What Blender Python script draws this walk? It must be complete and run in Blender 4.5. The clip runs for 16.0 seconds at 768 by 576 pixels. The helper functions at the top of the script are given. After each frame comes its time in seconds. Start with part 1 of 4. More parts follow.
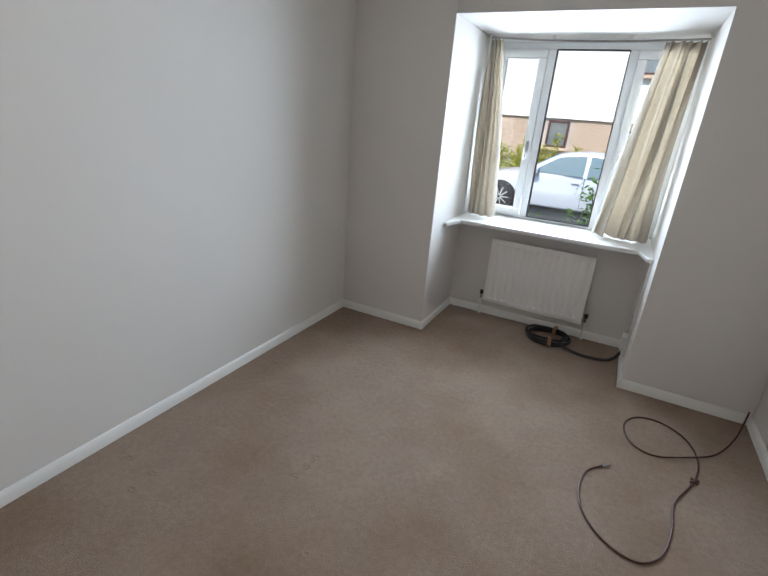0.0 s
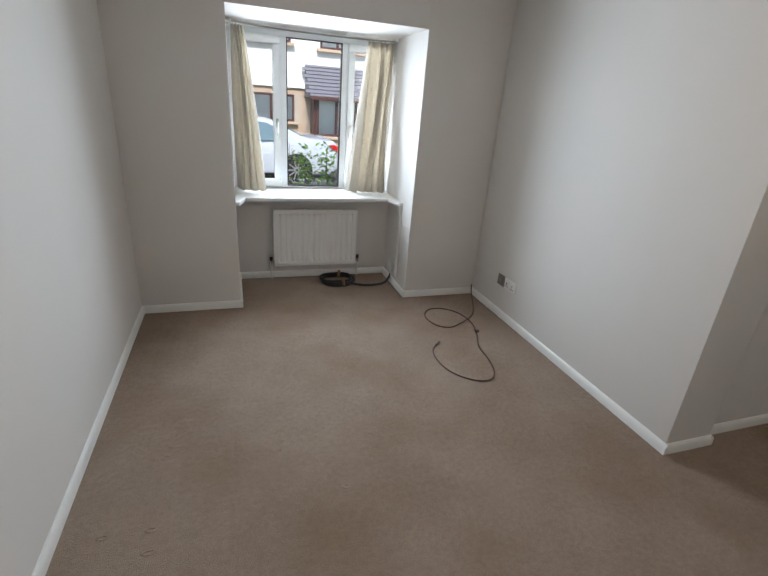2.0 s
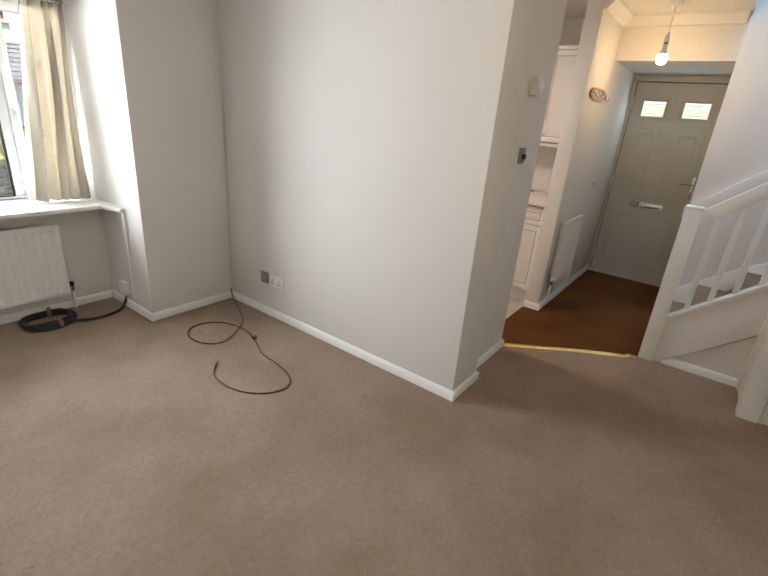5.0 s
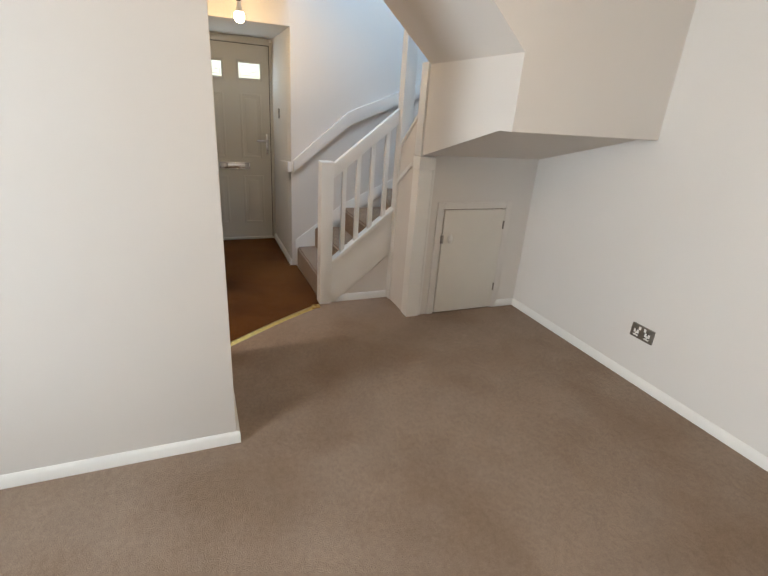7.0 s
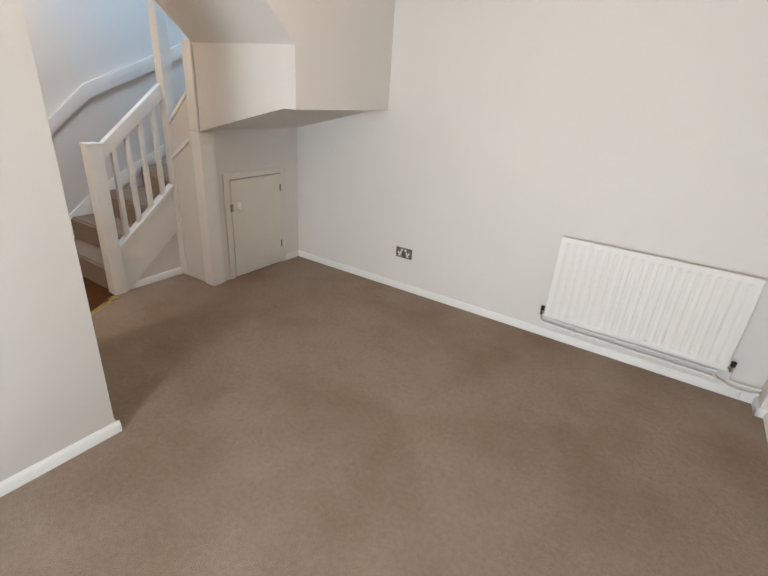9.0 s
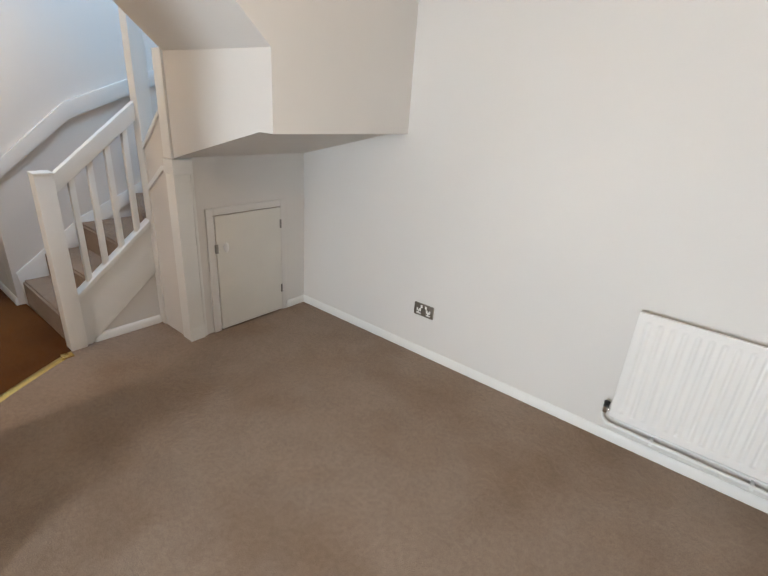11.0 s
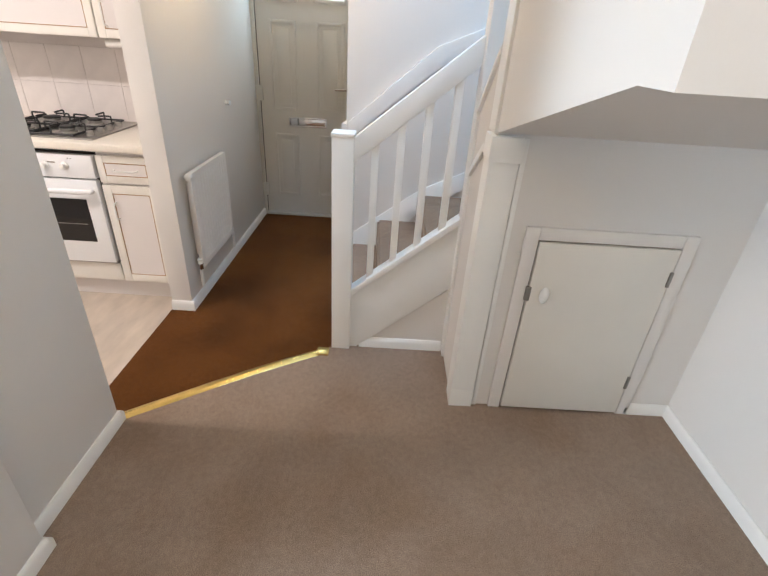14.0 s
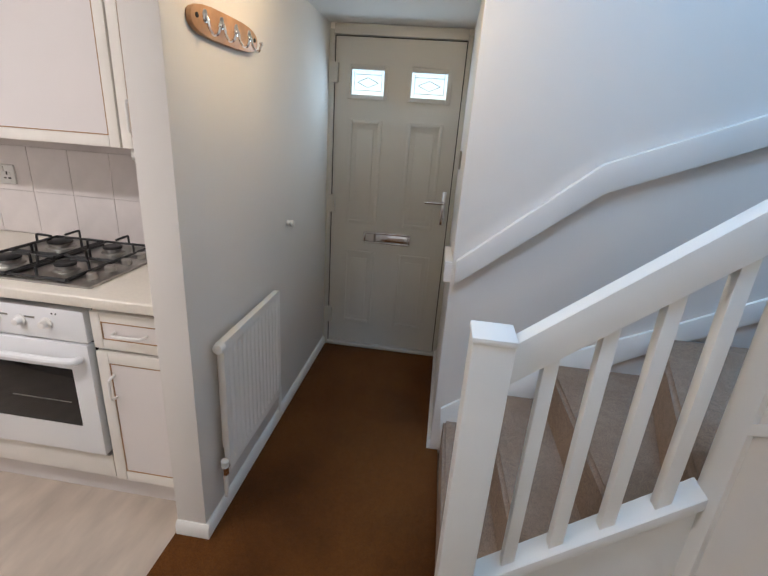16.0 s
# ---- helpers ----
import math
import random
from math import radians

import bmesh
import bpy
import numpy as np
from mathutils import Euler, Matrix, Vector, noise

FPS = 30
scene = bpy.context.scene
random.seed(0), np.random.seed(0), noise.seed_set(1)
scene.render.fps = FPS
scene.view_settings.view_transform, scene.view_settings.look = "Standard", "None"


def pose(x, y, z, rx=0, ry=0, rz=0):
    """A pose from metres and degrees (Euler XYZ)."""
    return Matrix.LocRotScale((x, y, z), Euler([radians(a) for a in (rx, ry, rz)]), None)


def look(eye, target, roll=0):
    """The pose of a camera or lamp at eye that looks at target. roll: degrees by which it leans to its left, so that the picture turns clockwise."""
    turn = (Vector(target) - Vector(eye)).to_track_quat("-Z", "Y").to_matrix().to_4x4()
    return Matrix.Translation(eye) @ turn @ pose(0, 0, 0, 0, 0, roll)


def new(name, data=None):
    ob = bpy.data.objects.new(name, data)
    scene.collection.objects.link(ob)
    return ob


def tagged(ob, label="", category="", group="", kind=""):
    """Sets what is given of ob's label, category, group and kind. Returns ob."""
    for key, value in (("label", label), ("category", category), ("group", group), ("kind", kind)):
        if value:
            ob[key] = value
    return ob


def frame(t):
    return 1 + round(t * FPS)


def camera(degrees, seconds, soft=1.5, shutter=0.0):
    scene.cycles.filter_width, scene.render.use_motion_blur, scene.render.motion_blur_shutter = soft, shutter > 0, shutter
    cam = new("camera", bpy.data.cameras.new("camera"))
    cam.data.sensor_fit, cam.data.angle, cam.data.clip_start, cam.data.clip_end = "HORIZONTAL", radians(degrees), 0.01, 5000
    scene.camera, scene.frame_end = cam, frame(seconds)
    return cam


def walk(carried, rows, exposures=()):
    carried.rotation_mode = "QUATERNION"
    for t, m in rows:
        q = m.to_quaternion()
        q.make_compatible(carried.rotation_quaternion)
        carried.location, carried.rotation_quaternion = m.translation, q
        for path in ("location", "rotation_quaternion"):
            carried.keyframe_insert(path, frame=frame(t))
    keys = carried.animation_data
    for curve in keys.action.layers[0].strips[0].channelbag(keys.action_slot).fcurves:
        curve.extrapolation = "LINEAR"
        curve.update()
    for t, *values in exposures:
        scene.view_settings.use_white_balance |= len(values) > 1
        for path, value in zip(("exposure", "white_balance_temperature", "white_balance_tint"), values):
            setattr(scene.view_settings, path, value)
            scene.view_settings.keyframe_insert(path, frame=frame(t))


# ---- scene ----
cam = camera(81.1, 16.0)
PATH = [
    (0, (0.069, 0.195, 1.43), (-0.759, 1.868, 0.712), 4.6),
    (0.5, (-0.249, 0.086, 1.491), (-0.713, 1.878, 0.732), 4.3),
    (1, (-0.522, -0.073, 1.506), (-0.621, 1.775, 0.748), 4.3),
    (1.5, (-0.742, -0.242, 1.503), (-0.493, 1.595, 0.753), 4.1),
    (2, (-0.981, -0.292, 1.518), (-0.374, 1.454, 0.755), 4.4),
    (2.5, (-1.204, -0.353, 1.543), (-0.328, 1.274, 0.776), 4.3),
    (3, (-1.26, -0.421, 1.533), (-0.217, 1.096, 0.751), 3.9),
    (3.2, (-1.284, -0.441, 1.56), (-0.197, 1.036, 0.761), 4.0),
    (5.5, (-0.919, 0.233, 1.455), (0.806, 0.991, 0.784), 4.2),
    (6, (-0.809, 0.437, 1.433), (1.059, 0.656, 0.753), 4.2),
    (6.5, (-0.743, 0.721, 1.463), (1.104, 0.426, 0.756), 3.9),
    (7, (-0.777, 1.009, 1.463), (0.931, 0.277, 0.726), 4.1),
    (7.5, (-0.729, 1.228, 1.466), (0.783, 0.177, 0.687), 4.1),
    (8, (-0.72, 1.442, 1.492), (0.579, 0.15, 0.69), 4.2),
    (8.5, (-0.832, 1.614, 1.498), (0.287, 0.17, 0.684), 4.1),
    (9, (-0.893, 1.674, 1.551), (0.076, 0.122, 0.742), 4.2),
    (9.2, (-0.951, 1.62, 1.567), (0.004, 0.055, 0.768), 4.0),
    (11.3, (-0.523, 0.785, 1.55), (0.701, -0.611, 0.808), 4.5),
    (11.5, (-0.477, 0.708, 1.557), (0.808, -0.619, 0.791), 4.6),
    (12, (-0.329, 0.449, 1.481), (1.123, -0.624, 0.622), 4.8),
    (12.5, (-0.163, 0.175, 1.463), (1.41, -0.564, 0.473), 4.0),
    (13, (0.037, -0.028, 1.408), (1.667, -0.476, 0.339), 3.8),
    (13.5, (0.228, -0.106, 1.391), (1.917, -0.284, 0.334), 3.5),
    (14, (0.48, -0.045, 1.444), (2.228, -0.063, 0.474), 3.7),
    (14.5, (0.758, 0.01, 1.495), (2.585, 0.057, 0.684), 3.9),
    (15, (1.022, 0.086, 1.508), (2.906, 0.134, 0.839), 4.2),
    (15.5, (1.287, 0.187, 1.504), (3.184, 0.271, 0.875), 4.1),
    (16, (1.503, 0.289, 1.511), (3.369, 0.506, 0.825), 4.1),
]
walk(cam, [(t, look(eye, target, roll)) for t, eye, target, roll in PATH], [(0, 0.28, 6150, 10), (1.5, 0.18, 6250, 10), (3, 0.7, 6500, 10), (5.5, 0.8, 7000, 11), (7, 0.97, 6950, 11), (9, 0.98, 6800, 11), (12.5, 1.2, 6500, 10), (14, 1.52, 6300, 10), (15, 1.2, 6050, 9), (16, 0.98, 5900, 9)])

# ---- world, sun, lights ----
world = bpy.data.worlds.new("sky")
scene.world = world
world.use_nodes = True
wn = world.node_tree.nodes
sky = wn.new("ShaderNodeTexSky")
sky.sky_type, sky.sun_disc = "NISHITA", False
sky.sun_elevation, sky.sun_rotation = radians(48), radians(200)
sky.air_density, sky.dust_density = 1.0, 1.0
world.node_tree.links.new(sky.outputs[0], wn["Background"].inputs[0])
wn["Background"].inputs[1].default_value = 0.15
sun_data = bpy.data.lights.new("sun", "SUN")
sun_data.energy, sun_data.angle, sun_data.color = 5.0, radians(12), (1.0, 0.97, 0.93)
sun = new("sun", sun_data)
sun.matrix_world = look((0, -6, 12), (2.0, 4, 0))


def area_light(name, where, towards, sx, sy, power, colour):
    data = bpy.data.lights.new(name, "AREA")
    data.shape, data.size, data.size_y, data.energy, data.color = "RECTANGLE", sx, sy, power, colour
    ob = new(name, data)
    ob.matrix_world = look(where, towards)
    return ob


# daylight through the bay window
area_light("window_daylight", (-0.315, 3.735, 1.37), (-0.315, 0.0, 0.95), 1.2, 1.1, 50, (0.765, 0.885, 1.0)).data.spread = radians(128)
# daylight through the two small panes of the front door
area_light("door_daylight", (4.325, 0.62, 1.73), (2.6, 0.66, 1.1), 0.56, 0.14, 1.1, (0.66, 0.86, 1.0))
# blue daylight from upstairs; its rooflight over the stairs is assumed and unseen
area_light("rooflight_daylight", (1.62, -0.35, 4.72), (2.3, -0.35, 2.0), 0.8, 0.9, 37, (0.37, 0.65, 1.0))
for nm, where, power, colour, r in (("hall_bulb_light", (3.0, 0.645, 2.005), 2.0, (1.0, 0.72, 0.42), 0.035),
                                    ("living_bulb_light", (-0.08, 0.25, 2.06), 4.2, (1.0, 0.77, 0.56), 0.04)):
    ld = bpy.data.lights.new(nm, "POINT")
    ld.energy, ld.color, ld.shadow_soft_size = power, colour, r
    new(nm, ld).location = where
area_light("kitchen_tube_light", (1.8, 2.2, 2.28), (1.8, 2.2, 0), 0.12, 1.2, 12, (1.0, 0.90, 0.85))

# ---- materials ----


def mat(name, colour, rough=0.6, metal=0.0, vary=0.06, scale=3.0, bump=0.0, bump_scale=200.0, spec=0.5, detail=4.0, second=None):
    m = bpy.data.materials.new(name)
    m.use_nodes = True
    nt = m.node_tree
    b = nt.nodes["Principled BSDF"]
    b.inputs["Roughness"].default_value = rough
    b.inputs["Metallic"].default_value = metal
    b.inputs["Specular IOR Level"].default_value = spec
    co = nt.nodes.new("ShaderNodeTexCoord")
    n1 = nt.nodes.new("ShaderNodeTexNoise")
    n1.inputs["Scale"].default_value, n1.inputs["Detail"].default_value = scale, detail
    nt.links.new(co.outputs["Object"], n1.inputs["Vector"])
    ramp = nt.nodes.new("ShaderNodeValToRGB")
    lo = second or tuple(c * (1 - vary) for c in colour)
    hi = tuple(min(1.0, c * (1 + vary)) for c in colour)
    ramp.color_ramp.elements[0].color, ramp.color_ramp.elements[1].color = (*lo, 1), (*hi, 1)
    ramp.color_ramp.elements[0].position, ramp.color_ramp.elements[1].position = 0.3, 0.7
    nt.links.new(n1.outputs[0], ramp.inputs[0])
    nt.links.new(ramp.outputs[0], b.inputs["Base Color"])
    if bump:
        n2 = nt.nodes.new("ShaderNodeTexNoise")
        n2.inputs["Scale"].default_value, n2.inputs["Detail"].default_value = bump_scale, 3.0
        nt.links.new(co.outputs["Object"], n2.inputs["Vector"])
        bp = nt.nodes.new("ShaderNodeBump")
        bp.inputs["Strength"].default_value, bp.inputs["Distance"].default_value = bump, 0.01
        nt.links.new(n2.outputs[0], bp.inputs["Height"])
        nt.links.new(bp.outputs[0], b.inputs["Normal"])
    return m


def carpet_mat(name, light, dark, stain, bump=0.7):
    """Cut pile: fine tuft grain, brushed patches and wide faint soiling."""
    m = bpy.data.materials.new(name)
    m.use_nodes = True
    nt = m.node_tree
    b = nt.nodes["Principled BSDF"]
    b.inputs["Roughness"].default_value, b.inputs["Specular IOR Level"].default_value = 0.95, 0.1
    b.inputs["Sheen Weight"].default_value, b.inputs["Sheen Roughness"].default_value = 0.04, 0.5
    co = nt.nodes.new("ShaderNodeTexCoord")

    def tex(scale, detail, rough=0.5):
        n = nt.nodes.new("ShaderNodeTexNoise")
        n.inputs["Scale"].default_value, n.inputs["Detail"].default_value, n.inputs["Roughness"].default_value = scale, detail, rough
        nt.links.new(co.outputs["Object"], n.inputs["Vector"])
        return n

    def ramp(src, a, c, p0, p1):
        r = nt.nodes.new("ShaderNodeValToRGB")
        r.color_ramp.elements[0].color, r.color_ramp.elements[1].color = (*a, 1), (*c, 1)
        r.color_ramp.elements[0].position, r.color_ramp.elements[1].position = p0, p1
        nt.links.new(src.outputs[0], r.inputs[0])
        return r

    def mult(a, c, fac):
        x = nt.nodes.new("ShaderNodeMix")
        x.data_type, x.blend_type = "RGBA", "MULTIPLY"
        x.inputs[0].default_value = fac
        nt.links.new(a.outputs[0] if a.bl_idname != "ShaderNodeMix" else a.outputs[2], x.inputs[6])
        nt.links.new(c.outputs[0], x.inputs[7])
        return x

    base = ramp(tex(330, 4, 0.8), dark, light, 0.34, 0.64)
    brushed = ramp(tex(4.5, 6, 0.65), (0.90, 0.895, 0.89), (1.0, 1.0, 1.0), 0.38, 0.60)
    soil = ramp(tex(1.6, 3), stain, (1.0, 1.0, 1.0), 0.34, 0.56)
    flecks = ramp(tex(42, 5, 0.75), (0.80, 0.79, 0.78), (1.0, 1.0, 1.0), 0.38, 0.60)
    c = mult(mult(mult(base, flecks, 0.8), brushed, 0.8), soil, 0.7)
    nt.links.new(c.outputs[2], b.inputs["Base Color"])
    n2 = tex(260, 3, 0.6)
    bp = nt.nodes.new("ShaderNodeBump")
    bp.inputs["Strength"].default_value, bp.inputs["Distance"].default_value = bump, 0.006
    nt.links.new(n2.outputs[0], bp.inputs["Height"])
    nt.links.new(bp.outputs[0], b.inputs["Normal"])
    return m


def glass_mat(name, tint=(1, 1, 1), rough=0.0):
    m = bpy.data.materials.new(name)
    m.use_nodes = True
    nt = m.node_tree
    out = nt.nodes["Material Output"]
    nt.nodes.remove(nt.nodes["Principled BSDF"])
    tr, gl, mix, fr = (nt.nodes.new(k) for k in ("ShaderNodeBsdfTransparent", "ShaderNodeBsdfGlossy", "ShaderNodeMixShader", "ShaderNodeFresnel"))
    tr.inputs[0].default_value = (*tint, 1)
    gl.inputs["Roughness"].default_value = rough
    fr.inputs[0].default_value = 1.5
    nt.links.new(fr.outputs[0], mix.inputs[0])
    nt.links.new(tr.outputs[0], mix.inputs[1])
    nt.links.new(gl.outputs[0], mix.inputs[2])
    nt.links.new(mix.outputs[0], out.inputs[0])
    return m


def glow_mat(name, colour, power):
    m = bpy.data.materials.new(name)
    m.use_nodes = True
    b = m.node_tree.nodes["Principled BSDF"]
    b.inputs["Emission Color"].default_value = (*colour, 1)
    b.inputs["Emission Strength"].default_value = power
    return m


PAINT = mat("wall_emulsion", (0.725, 0.695, 0.66), 0.85, vary=0.018, scale=1.3, bump=0.035, bump_scale=120, spec=0.2)
CEIL = mat("ceiling_emulsion", (0.78, 0.76, 0.72), 0.9, vary=0.015, bump=0.08, bump_scale=60, spec=0.2)
GLOSS = mat("white_gloss_paint", (0.80, 0.79, 0.76), 0.38, vary=0.02, scale=5, bump=0.04, bump_scale=40)
SATIN = mat("offwhite_eggshell", (0.72, 0.69, 0.63), 0.5, vary=0.02, scale=4, bump=0.05, bump_scale=60)
RAD = mat("radiator_enamel", (0.82, 0.80, 0.77), 0.32, vary=0.015, scale=4)
UPVC = mat("white_upvc", (0.82, 0.84, 0.85), 0.28, vary=0.01)
CARPET = carpet_mat("beige_carpet", (0.485, 0.37, 0.29), (0.205, 0.152, 0.116), (0.74, 0.66, 0.56))
BROWN = carpet_mat("rust_brown_carpet", (0.19, 0.068, 0.014), (0.075, 0.026, 0.005), (0.40, 0.38, 0.34), 0.8)
BRASS = mat("polished_brass", (0.80, 0.60, 0.22), 0.22, 1.0, vary=0.08, scale=30)
CHROME = mat("chrome", (0.75, 0.75, 0.76), 0.12, 1.0, vary=0.03)
STEEL = mat("brushed_steel", (0.42, 0.41, 0.39), 0.34, 1.0, vary=0.08, scale=60)
NICKEL = mat("dull_nickel_plate", (0.30, 0.28, 0.25), 0.38, 0.9, vary=0.06, scale=20)
WHITEP = mat("white_plastic", (0.80, 0.79, 0.76), 0.35, vary=0.01)
BLACKP = mat("black_rubber", (0.012, 0.012, 0.013), 0.45, vary=0.2, scale=40)
BLACKI = mat("black_cast_iron", (0.015, 0.015, 0.016), 0.5, vary=0.2, scale=50)
DARK = mat("dark_gap", (0.02, 0.018, 0.016), 0.8)
CABLE = mat("brown_cable_sheath", (0.085, 0.028, 0.020), 0.42, vary=0.15, scale=30)
TAPE = mat("tan_tape", (0.30, 0.16, 0.08), 0.5)
DOORP = mat("grey_composite_door", (0.52, 0.51, 0.475), 0.42, vary=0.02, scale=4, bump=0.06, bump_scale=70)
WOOD = mat("varnished_beech", (0.42, 0.23, 0.11), 0.4, vary=0.25, scale=14, bump=0.05, bump_scale=60)
CREAM = mat("cream_kitchen_frame", (0.80, 0.77, 0.71), 0.4, vary=0.03, scale=10)
LILAC = mat("pale_laminate_panel", (0.74, 0.70, 0.68), 0.4, vary=0.015)
GROOVE = mat("tan_groove", (0.36, 0.21, 0.10), 0.6)
WORKTOP = mat("cream_worktop", (0.76, 0.71, 0.62), 0.35, vary=0.03, scale=90)
OVENW = mat("white_oven_enamel", (0.82, 0.83, 0.84), 0.22, vary=0.01)
OVENG = mat("oven_black_glass", (0.012, 0.012, 0.013), 0.06, vary=0.1)
TILE = mat("glazed_wall_tile", (0.72, 0.67, 0.645), 0.2, vary=0.04, scale=12, bump=0.05, bump_scale=10)
GROUT = mat("tile_grout", (0.66, 0.61, 0.585), 0.9)
VINYL = mat("pale_wood_vinyl", (0.52, 0.44, 0.36), 0.35, vary=0.16, scale=6, bump=0.03, bump_scale=60, detail=8)
vn = VINYL.node_tree
v_map = vn.nodes.new("ShaderNodeMapping")
v_map.inputs["Scale"].default_value = (0.6, 1.8, 1.0)
v_co = next(n for n in vn.nodes if n.bl_idname == "ShaderNodeTexCoord")
vn.links.new(v_co.outputs["Object"], v_map.inputs["Vector"])
for n in vn.nodes:
    if n.bl_idname == "ShaderNodeTexNoise":
        vn.links.new(v_map.outputs[0], n.inputs["Vector"])
RED = mat("red_neon_rocker", (0.5, 0.02, 0.02), 0.3)
CLOTH = mat("oatmeal_curtain_cloth", (0.42, 0.385, 0.335), 0.9, vary=0.05, scale=40, bump=0.25, bump_scale=500, spec=0.1)
cn = CLOTH.node_tree
c_tr, c_mix = cn.nodes.new("ShaderNodeBsdfTranslucent"), cn.nodes.new("ShaderNodeMixShader")
c_tr.inputs[0].default_value = (0.46, 0.37, 0.25, 1)
c_mix.inputs[0].default_value = 0.16
cn.links.new(cn.nodes["Principled BSDF"].outputs[0], c_mix.inputs[1])
cn.links.new(c_tr.outputs[0], c_mix.inputs[2])
cn.links.new(c_mix.outputs[0], cn.nodes["Material Output"].inputs[0])
STITCH = mat("tan_curtain_stitching", (0.30, 0.21, 0.13), 0.9)
GLASS = glass_mat("window_glass")
FROST = mat("patterned_obscure_glass", (0.97, 0.99, 1.0), 0.12, vary=0.1, scale=25)
fb = FROST.node_tree.nodes["Principled BSDF"]
fb.inputs["Transmission Weight"].default_value, fb.inputs["IOR"].default_value = 1.0, 1.3
BULB = glow_mat("lit_bulb_glass", (1.0, 0.70, 0.36), 26.0)
TUBE = glow_mat("lit_tube_diffuser", (1.0, 0.86, 0.76), 3.0)
RENDERW = mat("white_house_render", (0.78, 0.78, 0.77), 0.9, vary=0.03, bump=0.2, bump_scale=40)
BRICK = mat("orange_brick", (0.52, 0.39, 0.29), 0.9, vary=0.18, scale=9, bump=0.2, bump_scale=60)
MORTAR = mat("brick_mortar", (0.46, 0.40, 0.34), 0.95, vary=0.1)
SLATE = mat("grey_slate", (0.15, 0.15, 0.18), 0.7, vary=0.2, scale=8)
BROWNF = mat("dark_brown_window_frame", (0.075, 0.032, 0.030), 0.4)
NET = mat("net_curtain_behind_glass", (0.80, 0.84, 0.83), 0.5, vary=0.08, scale=6)
CARP = mat("silver_car_paint", (0.56, 0.60, 0.66), 0.18, 0.25, vary=0.01)
# car glass: base raised to a lighter blue for the sky it reflects
CARG = mat("car_glass_sky_tone", (0.10, 0.17, 0.20), 0.04, spec=1.0)
TYRE = mat("tyre_rubber", (0.02, 0.02, 0.022), 0.8)
ALLOY = mat("alloy_rim", (0.55, 0.55, 0.56), 0.3, 0.8)
TAILL = mat("red_tail_lamp", (0.45, 0.012, 0.015), 0.15)
ASPHALT = mat("asphalt", (0.06, 0.06, 0.062), 0.9, vary=0.15, scale=3, bump=0.3, bump_scale=150)
GRASS = mat("lawn", (0.07, 0.12, 0.035), 0.9, vary=0.3, scale=12, bump=0.5, bump_scale=60)
LEAF = mat("green_leaf", (0.16, 0.29, 0.06), 0.5, vary=0.35, scale=8)
LEAFY = mat("yellow_green_leaf", (0.34, 0.36, 0.05), 0.5, vary=0.3, scale=8)
for lm, tone in ((LEAF, (0.20, 0.40, 0.06, 1)), (LEAFY, (0.5, 0.5, 0.06, 1))):
    ln = lm.node_tree
    l_tr, l_mix = ln.nodes.new("ShaderNodeBsdfTranslucent"), ln.nodes.new("ShaderNodeMixShader")
    l_tr.inputs[0].default_value = tone
    l_mix.inputs[0].default_value = 0.4
    ln.links.new(ln.nodes["Principled BSDF"].outputs[0], l_mix.inputs[1])
    ln.links.new(l_tr.outputs[0], l_mix.inputs[2])
    ln.links.new(l_mix.outputs[0], ln.nodes["Material Output"].inputs[0])
TWIG = mat("twig_bark", (0.07, 0.05, 0.035), 0.9)

# ---- mesh helpers ----


def bm_new():
    return bmesh.new()


def add_box(bm, x0, x1, y0, y1, z0, z1, bevel=0.0, seg=2, rot=None):
    r = bmesh.ops.create_cube(bm, size=1.0)
    vs = r["verts"]
    m = Matrix.Translation(((x0 + x1) / 2, (y0 + y1) / 2, (z0 + z1) / 2)) @ Matrix.Diagonal((x1 - x0, y1 - y0, z1 - z0, 1))
    bmesh.ops.transform(bm, matrix=m if rot is None else rot @ m, verts=vs)
    if bevel:
        es = list({e for v in vs for e in v.link_edges})
        bmesh.ops.bevel(bm, geom=es, offset=bevel, segments=seg, affect="EDGES", profile=0.6)
    return bm


def box(x0, x1, y0, y1, z0, z1, bevel=0.0, seg=2):
    return add_box(bm_new(), x0, x1, y0, y1, z0, z1, bevel, seg)


def add_prism(bm, pts, axis, a, b):
    """A polygon of two coordinates, drawn out along axis ('x', 'y' or 'z') from a to b."""
    def at(p, v):
        return {"x": (v, p[0], p[1]), "y": (p[0], v, p[1]), "z": (p[0], p[1], v)}[axis]
    lo = [bm.verts.new(at(p, a)) for p in pts]
    hi = [bm.verts.new(at(p, b)) for p in pts]
    n = len(pts)
    bm.faces.new(lo), bm.faces.new(hi)
    for i in range(n):
        bm.faces.new((lo[i], lo[(i + 1) % n], hi[(i + 1) % n], hi[i]))
    bmesh.ops.recalc_face_normals(bm, faces=bm.faces)
    return bm


def prism(pts, axis, a, b, bevel=0.0):
    bm = add_prism(bm_new(), pts, axis, a, b)
    if bevel:
        bmesh.ops.bevel(bm, geom=bm.edges[:], offset=bevel, segments=2, affect="EDGES", profile=0.6)
    return bm


